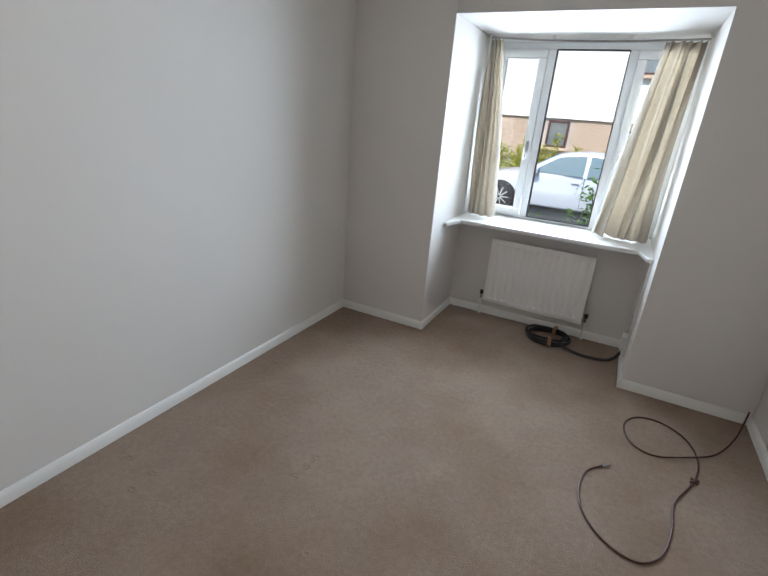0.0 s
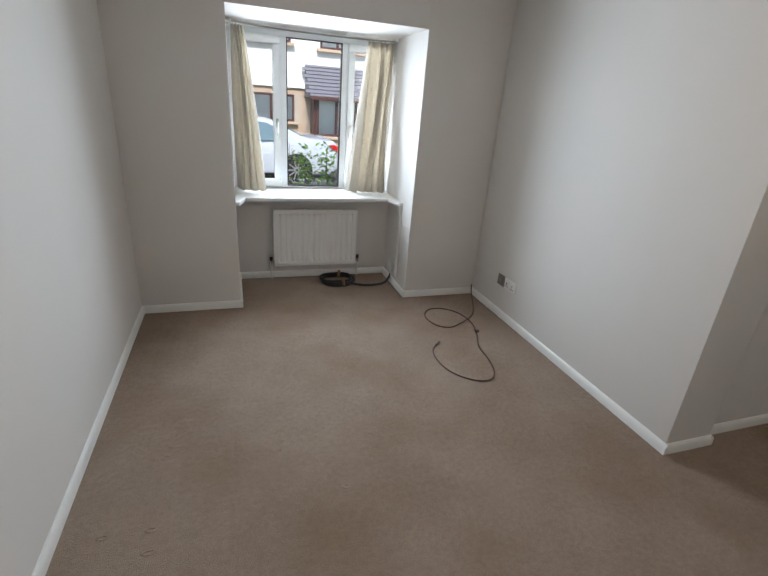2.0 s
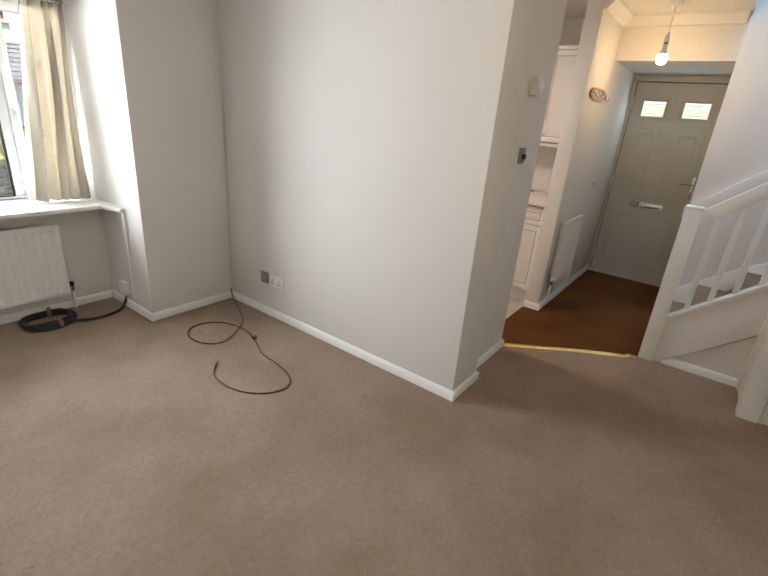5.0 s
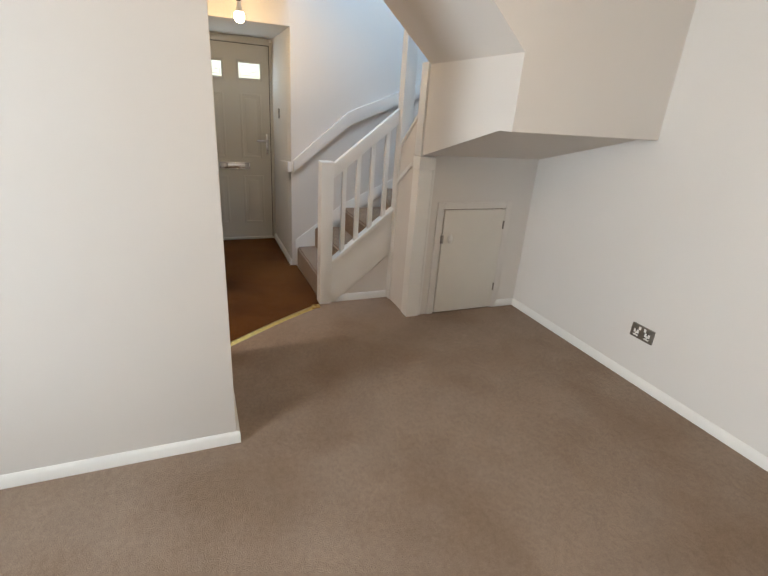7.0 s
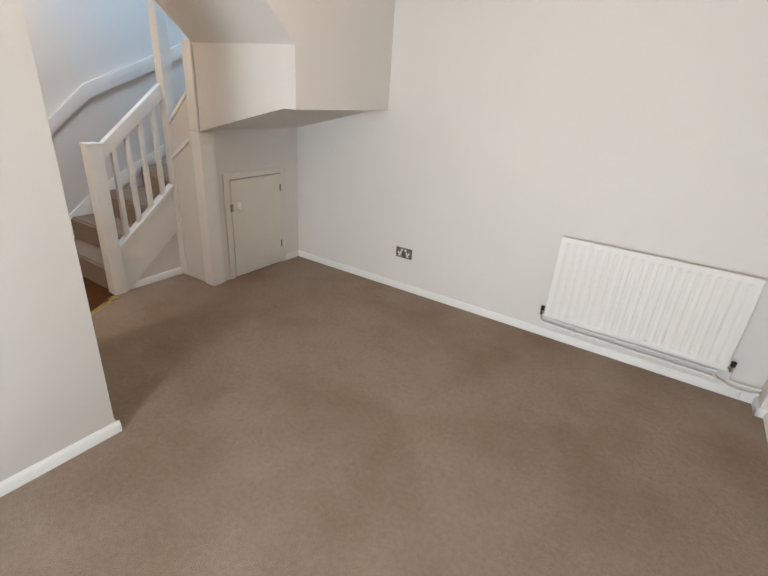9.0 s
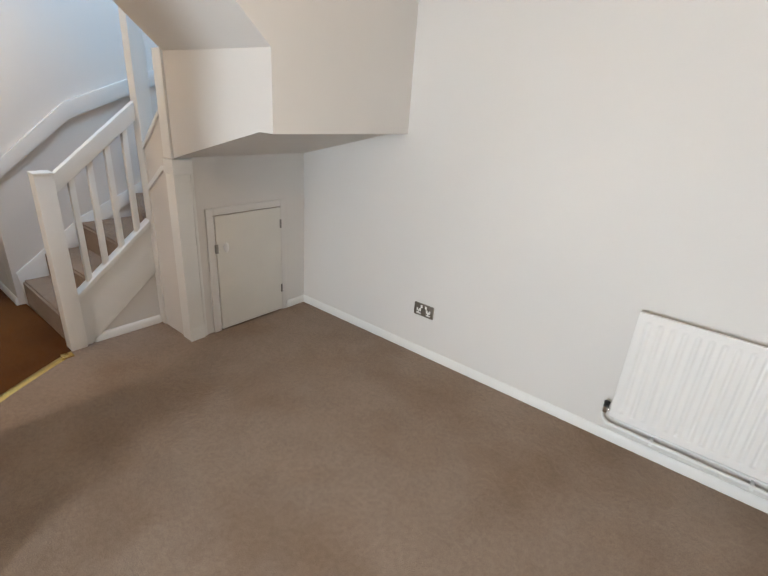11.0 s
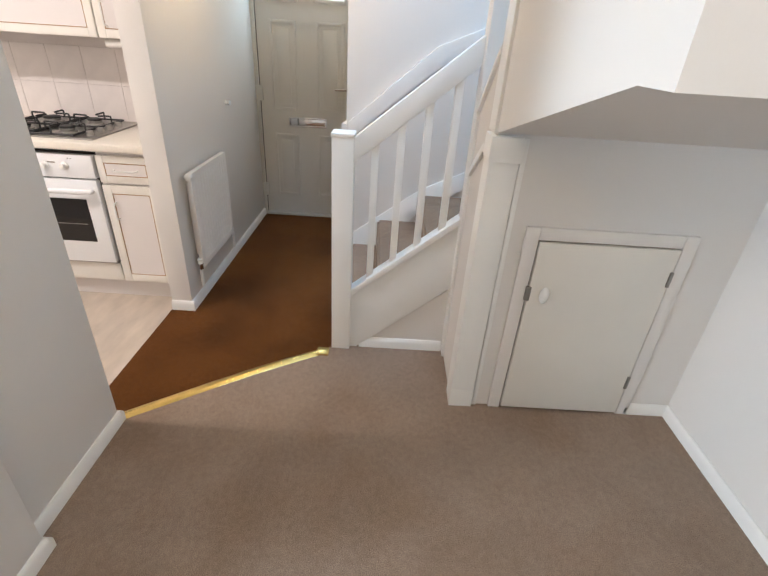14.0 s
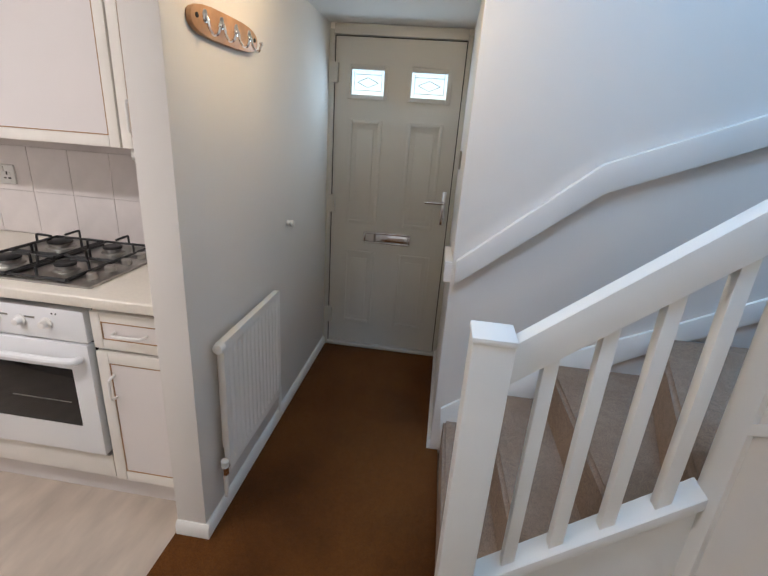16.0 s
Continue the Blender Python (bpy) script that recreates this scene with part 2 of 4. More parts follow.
def add_cyl(bm, p, q, r0, r1=None, seg=16):
    p, q = Vector(p), Vector(q)
    d = q - p
    m = Matrix.Translation((p + q) / 2) @ d.to_track_quat("Z", "Y").to_matrix().to_4x4()
    bmesh.ops.create_cone(bm, cap_ends=True, segments=seg, radius1=r0, radius2=r0 if r1 is None else r1, depth=d.length, matrix=m)
    return bm


def cyl(p, q, r0, r1=None, seg=16):
    return add_cyl(bm_new(), p, q, r0, r1, seg)


def lathe(profile, where, axis=(0, 0, 1), seg=20):
    """Rings (radius, height) turned round an axis."""
    bm = bm_new()
    m = Matrix.Translation(where) @ Vector(axis).to_track_quat("Z", "Y").to_matrix().to_4x4()
    rings = [[bm.verts.new(m @ Vector((r * math.cos(2 * math.pi * i / seg), r * math.sin(2 * math.pi * i / seg), h))) for i in range(seg)] for r, h in profile]
    for a, b in zip(rings, rings[1:]):
        for i in range(seg):
            bm.faces.new((a[i], a[(i + 1) % seg], b[(i + 1) % seg], b[i]))
    bm.faces.new(rings[0][::-1]), bm.faces.new(rings[-1])
    bmesh.ops.recalc_face_normals(bm, faces=bm.faces)
    return bm


def smooth_path(pts, steps=6):
    ps = [Vector(p) for p in pts]
    out = []
    for i in range(len(ps) - 1):
        p0, p1, p2, p3 = ps[max(i - 1, 0)], ps[i], ps[i + 1], ps[min(i + 2, len(ps) - 1)]
        for k in range(steps):
            t = k / steps
            out.append(0.5 * (2 * p1 + (p2 - p0) * t + (2 * p0 - 5 * p1 + 4 * p2 - p3) * t * t + (3 * p1 - p0 - 3 * p2 + p3) * t ** 3))
    return out + [ps[-1]]


def tube(pts, r, seg=8, steps=6, bm=None):
    bm = bm or bm_new()
    path = smooth_path(pts, steps) if steps > 1 else [Vector(p) for p in pts]
    rings = []
    for i, p in enumerate(path):
        d = (path[min(i + 1, len(path) - 1)] - path[max(i - 1, 0)]).normalized()
        up = Vector((0, 0, 1)) if abs(d.z) < 0.9 else Vector((1, 0, 0))
        s = d.cross(up).normalized()
        u = s.cross(d)
        rings.append([bm.verts.new(p + r * (math.cos(2 * math.pi * k / seg) * s + math.sin(2 * math.pi * k / seg) * u)) for k in range(seg)])
    for a, b in zip(rings, rings[1:]):
        for k in range(seg):
            bm.faces.new((a[k], a[(k + 1) % seg], b[(k + 1) % seg], b[k]))
    bm.faces.new(rings[0][::-1]), bm.faces.new(rings[-1])
    bmesh.ops.recalc_face_normals(bm, faces=bm.faces)
    return bm


def mesh_of(name, bm, material, smooth=None):
    me = bpy.data.meshes.new(name)
    bm.to_mesh(me)
    bm.free()
    for m in material if isinstance(material, (list, tuple)) else [material]:
        me.materials.append(m)
    if smooth is not None:
        me.shade_smooth()
        if smooth:
            me.set_sharp_from_angle(angle=radians(smooth))
    return me


def part(name, bm, material, parent=None, label="", smooth=35):
    ob = new(name, mesh_of(name, bm, material, smooth))
    if parent:
        ob.parent = parent
        ob.matrix_parent_inverse = parent.matrix_basis.inverted()
    return tagged(ob, label) if label else ob


def structure(name, bm, material, label="", category="", smooth=35):
    return tagged(part(name, bm, material, None, label, smooth), category=category, kind="structure")


def thing(name, where, label, category, group=""):
    ob = new(name)
    ob.empty_display_size = 0.05
    ob.location = where
    ob.matrix_basis = Matrix.Translation(where)
    return tagged(ob, label, category, group)


# ---- setting: room plan ----
W, E, S, N = -1.66, 0.985, -1.39, 2.975      # living room
BL, BR, BY = -0.985, 0.337, 3.57               # bay recess
H = 2.35                                      # ceiling
HW, HE = 1.035, 3.37                          # hall wall, wall beside the stairs
DX = 4.36                                     # front door
KX = 3.36                                     # kitchen wall behind the hob

floor = structure("floor", box(W - 0.1, 3.5, S - 0.1, 3.6, -0.12, -0.02), MORTAR, "concrete floor slab under the carpets", "floor")
carpet = structure("carpet_floor", prism([(W, S), (2.45, S), (2.45, 0.16), (2.36, 0.24), (2.16, 0.56), (1.845, 1.02), (1.815, 1.06), (1.27, 1.06), (1.27, 0.95), (0.975, 0.95), (0.975, 2.98), (BR, 2.98), (BR, BY), (BL, BY), (BL, 2.98), (W, 2.98)], "z", -0.02, 0.0), CARPET,
                   "worn beige cut-pile carpet covering the living room", "carpet")
hall_carpet = structure("hall_carpet", prism([(2.36, 0.24), (2.16, 0.56), (1.83, 1.018), (1.81, 1.046), (1.81, 1.155), (2.70, 1.155), (2.70, HW + 0.01), (DX + 0.05, HW + 0.01), (DX + 0.05, 0.2), (2.45, 0.16)], "z", -0.02, -0.001), BROWN,
                        "rust brown stained hall carpet by the front door", "carpet")
kitchen_floor = structure("kitchen_floor", box(1.28, KX, 1.155, 3.3, -0.02, -0.002), VINYL, "pale wood-effect vinyl kitchen floor", "floor")

structure("wall_west", box(W - 0.15, W, S - 0.15, N + 0.7, -0.1, H + 0.1), PAINT, "plain off-white painted living room wall", "wall")
structure("wall_pier_west", box(W, -1.615, S, -1.262, -0.1, H + 0.1, 0.004), PAINT, "short off-white pier in the room corner", "wall")
structure("wall_south", box(W, 3.52, S - 0.15, S, -0.1, 4.8), PAINT, "plain off-white wall behind the radiator", "wall")
structure("wall_north_1", box(W, BL, N, 3.98, -0.1, H + 0.1, 0.004), PAINT, "off-white wall beside the window recess", "wall")
structure("wall_north_2", box(BR, 1.28, N, 3.98, -0.1, H + 0.1, 0.004), PAINT, "off-white wall beside the window recess", "wall")
structure("wall_north_head", box(BL, BR, N, 3.98, 2.0, H + 0.1), PAINT, "wall over the window recess with white soffit", "wall")
structure("wall_bay", box(BL, BR, BY, 3.98, -0.1, 0.727), PAINT, "low off-white wall under the window sill", "wall")
structure("bay_wall_top", box(BL, BR, 3.78, 3.98, 1.98, 2.0), UPVC, "white lining over the window", "trim")
structure("wall_pier", box(E, 1.283, 0.935, N, -0.1, H + 0.1, 0.006), PAINT, "off-white partition wall end facing the hall", "wall")
structure("wall_hall_switch", box(1.283, 1.815, 0.995, 1.15, -0.1, H + 0.1, 0.004), PAINT, "off-white hall wall with switches", "wall")
structure("wall_kitchen_west", box(1.18, 1.28, N, 3.4, -0.1, H + 0.1), PAINT, "plain kitchen wall", "wall")
structure("wall_kitchen_north", box(1.28, 3.5, 3.3, 3.4, -0.1, H + 0.1), PAINT, "plain kitchen wall", "wall")
structure("wall_hall_kitchen", box(2.69, DX + 0.1, HW, 1.15, -0.1, H + 0.1, 0.004), PAINT, "off-white wall between hall and kitchen", "wall")
structure("wall_kitchen_east", box(KX, 3.5, 1.15, 3.3, -0.1, H + 0.1), PAINT, "plain kitchen wall behind the hob", "wall")
structure("wall_stairs", box(HE, 3.52, S, 0.22, -0.1, 4.8, 0.004), PAINT, "white stairwell wall beside the stairs", "wall")
structure("wall_lobby", box(3.52, DX + 0.2, 0.07, 0.22, -0.1, 2.2), PAINT, "side wall of the front door lobby", "wall")
structure("wall_lobby_head", box(HE, DX + 0.2, 0.22, HW, 2.035, 2.45), PAINT, "dropped head over the front door lobby", "wall")
structure("wall_door_top", box(DX, DX + 0.2, 0.22, HW, 2.0, 2.035), GLOSS, "white packing over the door frame", "trim")
# unseen walls added to close the stairwell above the ceiling
for nm, a in (("upper_wall_north", (1.0, 3.52, 1.1, 1.2)), ("upper_wall_west", (1.0, 1.1, S, 1.1)), ("upper_wall_east", (HE, 3.52, 0.22, 1.1))):
    structure(nm, box(*a, H + 0.1, 4.8), PAINT, "unseen plain wall closing the stairwell above", "wall")
# unseen ceiling; the opening is assumed, placed so light slants onto the stair wall
up = bm_new()
for a in ((1.0, 1.15, S, 1.2), (2.1, 3.52, S, 1.2), (1.15, 2.1, S, -0.85), (1.15, 2.1, 0.15, 1.2)):
    add_box(up, *a, 4.8, 4.9)
structure("ceiling_landing", up, CEIL, "unseen landing ceiling with an assumed rooflight opening", "ceiling")

ce = bm_new()
for a in ((W, 1.1, S, N), (1.1, 2.02, 0.3, 0.995), (2.02, HE, 0.21, HW), (1.283, 2.02, 0.995, 1.0), (1.283, 3.36, 1.15, 3.3), (1.815, 2.69, 1.0, 1.15)):
    add_box(ce, *a, H, H + 0.12)
structure("ceiling", ce, CEIL, "flat white plaster ceiling", "ceiling")
structure("coving_hall", prism([(0.0, 0.0), (0.0, -0.075), (0.02, -0.075), (0.075, -0.02), (0.075, 0.0)], "x", 0, 0.8), CEIL, "white plaster cove at the hall ceiling", "trim").matrix_world = pose(HE, 0.23, H, 0, 0, 90)
structure("coving_hall_side", prism([(0.0, 0.0), (0.0, -0.075), (-0.02, -0.075), (-0.075, -0.02), (-0.075, 0.0)], "x", 0, 0.62), CEIL, "white plaster cove at the hall ceiling", "trim").matrix_world = pose(2.7, HW, H)

# bulkhead: the boxed underside of the upper stairs
bk = bm_new()
foot = [(2.02, 1.195), (1.2, 1.405), (1.1, 1.405)]
ZT = 1.745
front = [bk.verts.new((x, -0.40, z)) for x, z in foot]
rear = [bk.verts.new((x, S, z)) for x, z in foot]
brow = [bk.verts.new((x, -0.40, ZT)) for x in (2.02, 1.1)]
crown = [bk.verts.new((x, 0.36, H + 0.05)) for x in (2.02, 1.1)]
heel = [bk.verts.new((x, S, H + 0.05)) for x in (2.02, 1.1)]
for ring in (front + brow[::-1], (front[0], front[1], rear[1], rear[0]), (front[1], front[2], rear[2], rear[1]), (brow[0], brow[1], crown[1], crown[0]),
             (crown[0], crown[1], heel[1], heel[0]), rear + heel[::-1], (front[0], brow[0], crown[0], heel[0], rear[0]), (front[2], brow[1], crown[1], heel[1], rear[2])):
    bk.faces.new(ring)
bmesh.ops.recalc_face_normals(bk, faces=bk.faces)
structure("stair_bulkhead", bk, PAINT, "boxed off-white underside of the upper stair flight", "bulkhead", 20)


def skirting(a, b, h=0.060, th=0.016):
    """Chamfered board from a to b; the room lies on its left."""
    a, b = Vector(a), Vector(b)
    d = b - a
    bm = prism([(0, 0), (th, 0), (th, h * 0.72), (th * 0.55, h * 0.93), (th * 0.3, h), (0, h)], "x", 0, d.length)
    ob = structure("baseboard", bm, GLOSS, "white gloss painted skirting board", "skirting")
    ob.matrix_world = pose(a.x, a.y, -0.004, 0, 0, math.degrees(math.atan2(d.y, d.x)))
    return ob


for a, b in (((W, N), (W, -1.262)), ((-1.615, -1.246), (-1.615, S)), ((W, -1.262), (-1.599, -1.262)), ((-1.615, S), (2.04, S)), ((BL, N), (W, N)), ((BL, BY), (BL, N - 0.016)), ((BR, BY), (BL, BY)), ((BR, N - 0.016), (BR, BY)),
             ((E, N), (BR, N)), ((E, 0.919), (E, N)), ((1.283, 0.935), (E, 0.935)), ((1.283, 0.995), (1.283, 0.919)), ((1.815, 0.995), (1.299, 0.995)), ((1.815, 1.15), (1.815, 0.979)),
             ((DX, HW), (2.69, HW)), ((2.69, 1.019), (2.69, 1.15)),
             ((HE + 0.0, 0.22), (DX, 0.22)), ((2.04, S), (2.04, -1.19))):
    skirting(a, b)

# brass threshold strip between the carpets
bar = bm_new()
pts = [(1.828, 1.024), (2.16, 0.562), (2.365, 0.235), (2.44, 0.19)]
path = smooth_path([(x, y, 0) for x, y in pts[:3]], 8)
for p, q in zip(path, path[1:]):
    d = (q - p)
    L = d.length
    prof = [(-0.026, 0.0), (-0.015, 0.006), (0.0, 0.008), (0.015, 0.006), (0.026, 0.0)]
    ang = math.atan2(d.y, d.x)
    m = Matrix.Translation(p) @ Matrix.Rotation(ang, 4, "Z")
    tmp = [[bar.verts.new(m @ Vector((x, s, h))) for s, h in prof] for x in (0, L)]
    for i in range(4):
        bar.faces.new((tmp[0][i], tmp[1][i], tmp[1][i + 1], tmp[0][i + 1]))
bmesh.ops.remove_doubles(bar, verts=bar.verts[:], dist=0.004)
bmesh.ops.recalc_face_normals(bar, faces=bar.faces)
strip = tagged(part("threshold_strip", bar, BRASS), "polished brass carpet threshold strip on the floor", "threshold strip")
part("end_cap", box(2.325, 2.385, 0.20, 0.262, 0.001, 0.011, 0.003), BRASS, strip)

# ---- window ----
win = thing("window_1", (BL, 3.8, 0.757), "white plastic triple window with two side casements", "window")
win["kind"] = "structure"
FY0, FY1 = 3.80, 3.87
ZB, ZH = 0.775, 1.938           # foot and head of the lights
M1, M2 = -0.535, -0.08             # clear width of the middle light
wf = bm_new()
for a in ((BL, BR, 0.758, ZB), (BL, BR, ZH, 1.98), (BL, -0.93, ZB, ZH), (BR - 0.05, BR, ZB, ZH), (M1 - 0.055, M1, ZB, ZH), (M2, M2 + 0.055, ZB, ZH)):
    add_box(wf, a[0], a[1], FY0, FY1, a[2], a[3], 0.006)
part("window_frame", wf, UPVC, win)
for x0, x1, side in ((-0.93, M1 - 0.055, 1), (M2 + 0.055, BR - 0.05, -1)):
    sf = bm_new()
    for a in ((x0, x1, ZB, ZB + 0.055), (x0, x1, ZH - 0.055, ZH), (x0, x0 + 0.055, ZB + 0.055, ZH - 0.055), (x1 - 0.055, x1, ZB + 0.055, ZH - 0.055)):
        add_box(sf, a[0], a[1], FY0 - 0.018, FY1 - 0.01, a[2], a[3], 0.007)
    sash = part("casement", sf, UPVC, win)
    part("pane", box(x0 + 0.055, x1 - 0.055, 3.83, 3.836, ZB + 0.055, ZH - 0.055), GLASS, sash).visible_shadow = False
    hx = x1 - 0.028 if side > 0 else x0 + 0.028
    hb = box(hx - 0.011, hx + 0.011, FY0 - 0.032, FY0 - 0.018, 1.26, 1.33, 0.004)
    tube([(hx, FY0 - 0.03, 1.31), (hx, FY0 - 0.05, 1.31), (hx, FY0 - 0.052, 1.28), (hx, FY0 - 0.05, 1.20)], 0.008, 8, 4, hb)
    part("handle", hb, WHITEP if side < 0 else STEEL, sash)
part("pane", box(M1, M2, 3.842, 3.848, ZB, ZH), GLASS, win).visible_shadow = False
gk = bm_new()
for a in ((M1 - 0.002, M1 + 0.004, ZB, ZH), (M2 - 0.004, M2 + 0.002, ZB, ZH), (M1 + 0.004, M2 - 0.004, ZB - 0.002, ZB + 0.004), (M1 + 0.004, M2 - 0.004, ZH - 0.004, ZH + 0.002)):
    add_box(gk, a[0], a[1], FY0 - 0.002, 3.84, a[2], a[3])
part("gasket", gk, BLACKP, win, "thin black rubber glazing gasket")
sill = structure("window_sill", prism([(BL, 3.86), (BR, 3.86), (BR, 3.19), (BR - 0.03, 3.19), (BR - 0.075, 3.36), (BL + 0.075, 3.36), (BL + 0.03, 3.19), (BL, 3.19)], "z", 0.728, 0.756, 0.005), GLOSS, "white gloss painted window sill board", "window sill")

# curtain track on the recess soffit
trk = thing("curtain_track", (-0.3, 3.65, 1.985), "thin bent metal curtain wire under the soffit", "curtain track")
part("rail", tube([(-0.96, 3.60, 1.98), (-0.6, 3.66, 1.972), (-0.1, 3.67, 1.969), (0.33, 3.64, 1.976)], 0.006, 8, 6), STEEL, trk)
for x in (-0.955, -0.55, -0.08, 0.335):
    part("bracket", box(x - 0.008, x + 0.008, 3.595 + 0.06 * (abs(x + 0.3) < 0.4), 3.67, 1.975, 1.999, 0.002), WHITEP, trk)


def curtain(name, top, bottom, y_top, y_bot, z0, z1, folds, seed, label):
    """Gathered cloth: uneven folds that open towards the hem."""
    rnd = random.Random(seed)
    bm = bm_new()
    nu, nv = folds * 16, 30
    knots = [0.0]
    for _ in range(folds):
        knots.append(knots[-1] + rnd.uniform(0.55, 1.5))
    knots = [q / knots[-1] for q in knots]
    deep = [rnd.uniform(0.6, 1.3) for _ in range(folds + 1)]
    lean = [rnd.uniform(-0.03, 0.03) for _ in range(folds + 1)]
    grid = []
    for j in range(nv + 1):
        t = j / nv
        row = []
        for i in range(nu + 1):
            u = i / nu
            n = max(q for q in range(folds) if knots[q] <= u + 1e-9)
            f = (u - knots[n]) / (knots[n + 1] - knots[n])
            d = deep[n] * (1 - f) + deep[n + 1] * f
            x = (top[0] + (top[1] - top[0]) * u) * (1 - t) + (bottom[0] + (bottom[1] - bottom[0]) * u) * t
            amp = (0.020 + 0.040 * t ** 0.6) * d
            w = math.sin(2 * math.pi * f + 0.8 * math.sin(3.0 * t + seed + n))
            fine = 0.35 * math.sin(2 * math.pi * 2 * f + n * 1.3) * (1 - t) ** 2
            y = y_top * (1 - t) + y_bot * t + amp * (w + fine) + 0.012 * math.sin(5 * u + 3.3 * t + seed)
            x += 0.020 * math.cos(2 * math.pi * f + 0.7) * (0.25 + t) * d + lean[n] * math.sin(math.pi * t) * 0.6
            z = z1 + (z0 - z1) * t + 0.006 * w * t - (0.016 * abs(math.sin(math.pi * f)) if j == 0 else 0)
            row.append(bm.verts.new((x, y, z)))
        grid.append(row)
    for j in range(nv):
        for i in range(nu):
            bm.faces.new((grid[j][i], grid[j][i + 1], grid[j + 1][i + 1], grid[j + 1][i]))
    places = []
    for row_i, j in enumerate((4, 9, 14, 19, 24)):
        for i in range(5 + 7 * (row_i % 2), nu - 6, 15):
            places.append([grid[j][i].co.copy(), grid[j][i + 2].co.copy(), grid[j + 1][i].co.copy()])
    cur = thing(name, ((bottom[0] + bottom[1]) / 2, y_bot, z0), label, "curtain", "curtains at the bay window")
    cl = part("cloth", bm, CLOTH, cur, smooth=0)
    for a, b, c in places:
        st = bm_new()
        for q in range(4):
            p0 = a + (c - a) * (q * 0.30)
            p1 = b + (c - a) * (q * 0.30)
            off = Vector((0, -0.004, 0))
            add_cyl(st, p0 + off, p1 + off, 0.0014, seg=5)
        part("stitching", st, STITCH, cur, "short tan stitched bars")
    return cur


curtain("curtain", (-0.955, -0.87), (-0.955, -0.75), 3.60, 3.62, 0.775, 1.975, 4, 3, "oatmeal gathered cotton curtain hanging beside the casement")
curtain("curtain", (0.105, 0.315), (-0.045, 0.285), 3.65, 3.64, 0.768, 1.975, 5, 8, "oatmeal gathered cotton curtain pulled wide over the casement")


# ---- radiators ----
def radiator(w, h, flutes, label, depth=0.055):
    """Pressed-steel panel with its back against y = 0, facing -y, foot of the panel at z = 0."""
    rad = thing("radiator", (0, 0, 0), label, "radiator")
    bm = bm_new()
    nx = flutes * 8 + 8
    ends = (0.0, 0.018, 0.026, 0.030, 0.034, 0.038, 0.044, 0.052)
    levels = list(ends) + [h * q / 8 for q in range(1, 8)] + [h - q for q in ends[::-1]]
    nz = len(levels) - 1
    front = -depth - 0.02

    def ease(t):
        t = max(0.0, min(1.0, t))
        return t * t * (3 - 2 * t)

    rows = []
    for j in range(nz + 1):
        z = levels[j]
        row = []
        for i in range(nx + 1):
            x = w * i / nx
            k = (x - 0.02) / (w - 0.04) * flutes
            fl = 0.5 - 0.5 * math.cos(2 * math.pi * k) if 0 < k < flutes else 0
            rim = ease((z - 0.026) / 0.014) * ease((h - 0.026 - z) / 0.014)
            row.append(bm.verts.new((x, front + 0.008 * rim * ease((fl - 0.45) / 0.5), z)))
        rows.append(row)
    for j in range(nz):
        for i in range(nx):
            bm.faces.new((rows[j][i], rows[j][i + 1], rows[j + 1][i + 1], rows[j + 1][i]))
    part("panel", bm, RAD, rad, smooth=60)
    sh = bm_new()
    add_box(sh, 0, w, front + 0.012, -0.03, 0.004, h - 0.003)
    for a in ((0, w, front, front + 0.013, -0.006, 0.0), (0, w, front - 0.001, front + 0.014, h, h + 0.007), (-0.006, 0.0, front, front + 0.014, -0.004, h + 0.006), (w, w + 0.006, front, front + 0.014, -0.004, h + 0.006)):
        add_box(sh, *a, 0.002)
    part("casing", sh, RAD, rad)
    for x in (0.12 * w, 0.88 * w):
        part("wall_bracket", box(x - 0.02, x + 0.02, -0.03, 0, 0.1 * h, 0.9 * h), RAD, rad)
    return rad


def rad_valve(rad, x, z, out, drop, dark=True):
    y = -0.045
    vb = cyl((x, y, z), (x + out * 0.03, y, z), 0.009)
    add_cyl(vb, (x + out * 0.03, y, z - 0.022), (x + out * 0.03, y, z + 0.012), 0.013)
    part("valve_body", vb, CHROME, rad, "plated valve body")
    part("valve_cap", lathe([(0.010, 0), (0.014, 0.004), (0.012, 0.014), (0.015, 0.03), (0.009, 0.034)], (x + out * 0.03, y, z + 0.008)), BLACKP if dark else WHITEP, rad)
    if drop:
        part("pipe", cyl((x + out * 0.03, y, z - 0.02), (x + out * 0.03, y, z - drop), 0.0085), GLOSS, rad)


rb = radiator(0.715, 0.49, 14, "white pressed steel panel radiator under the window")
rad_valve(rb, 0.0, 0.03, -1, 0.158)
rad_valve(rb, 0.715, 0.03, 1, 0.158)
rb.matrix_basis = pose(-0.685, BY, 0.131)
rs = radiator(1.05, 0.565, 21, "white pressed steel panel radiator on the plain wall")
rad_valve(rs, 0.0, 0.012, -1, 0)
rad_valve(rs, 1.05, 0.012, 1, 0)
part("pipe", tube([(-0.03, -0.045, 0.0), (-0.035, -0.045, -0.03), (-0.01, -0.045, -0.062), (0.07, -0.045, -0.07), (0.75, -0.045, -0.075), (1.0, -0.045, -0.08), (1.11, -0.045, -0.11), (1.18, -0.04, -0.115), (1.25, -0.03, -0.11)], 0.008, 8, 5), GLOSS, rs)
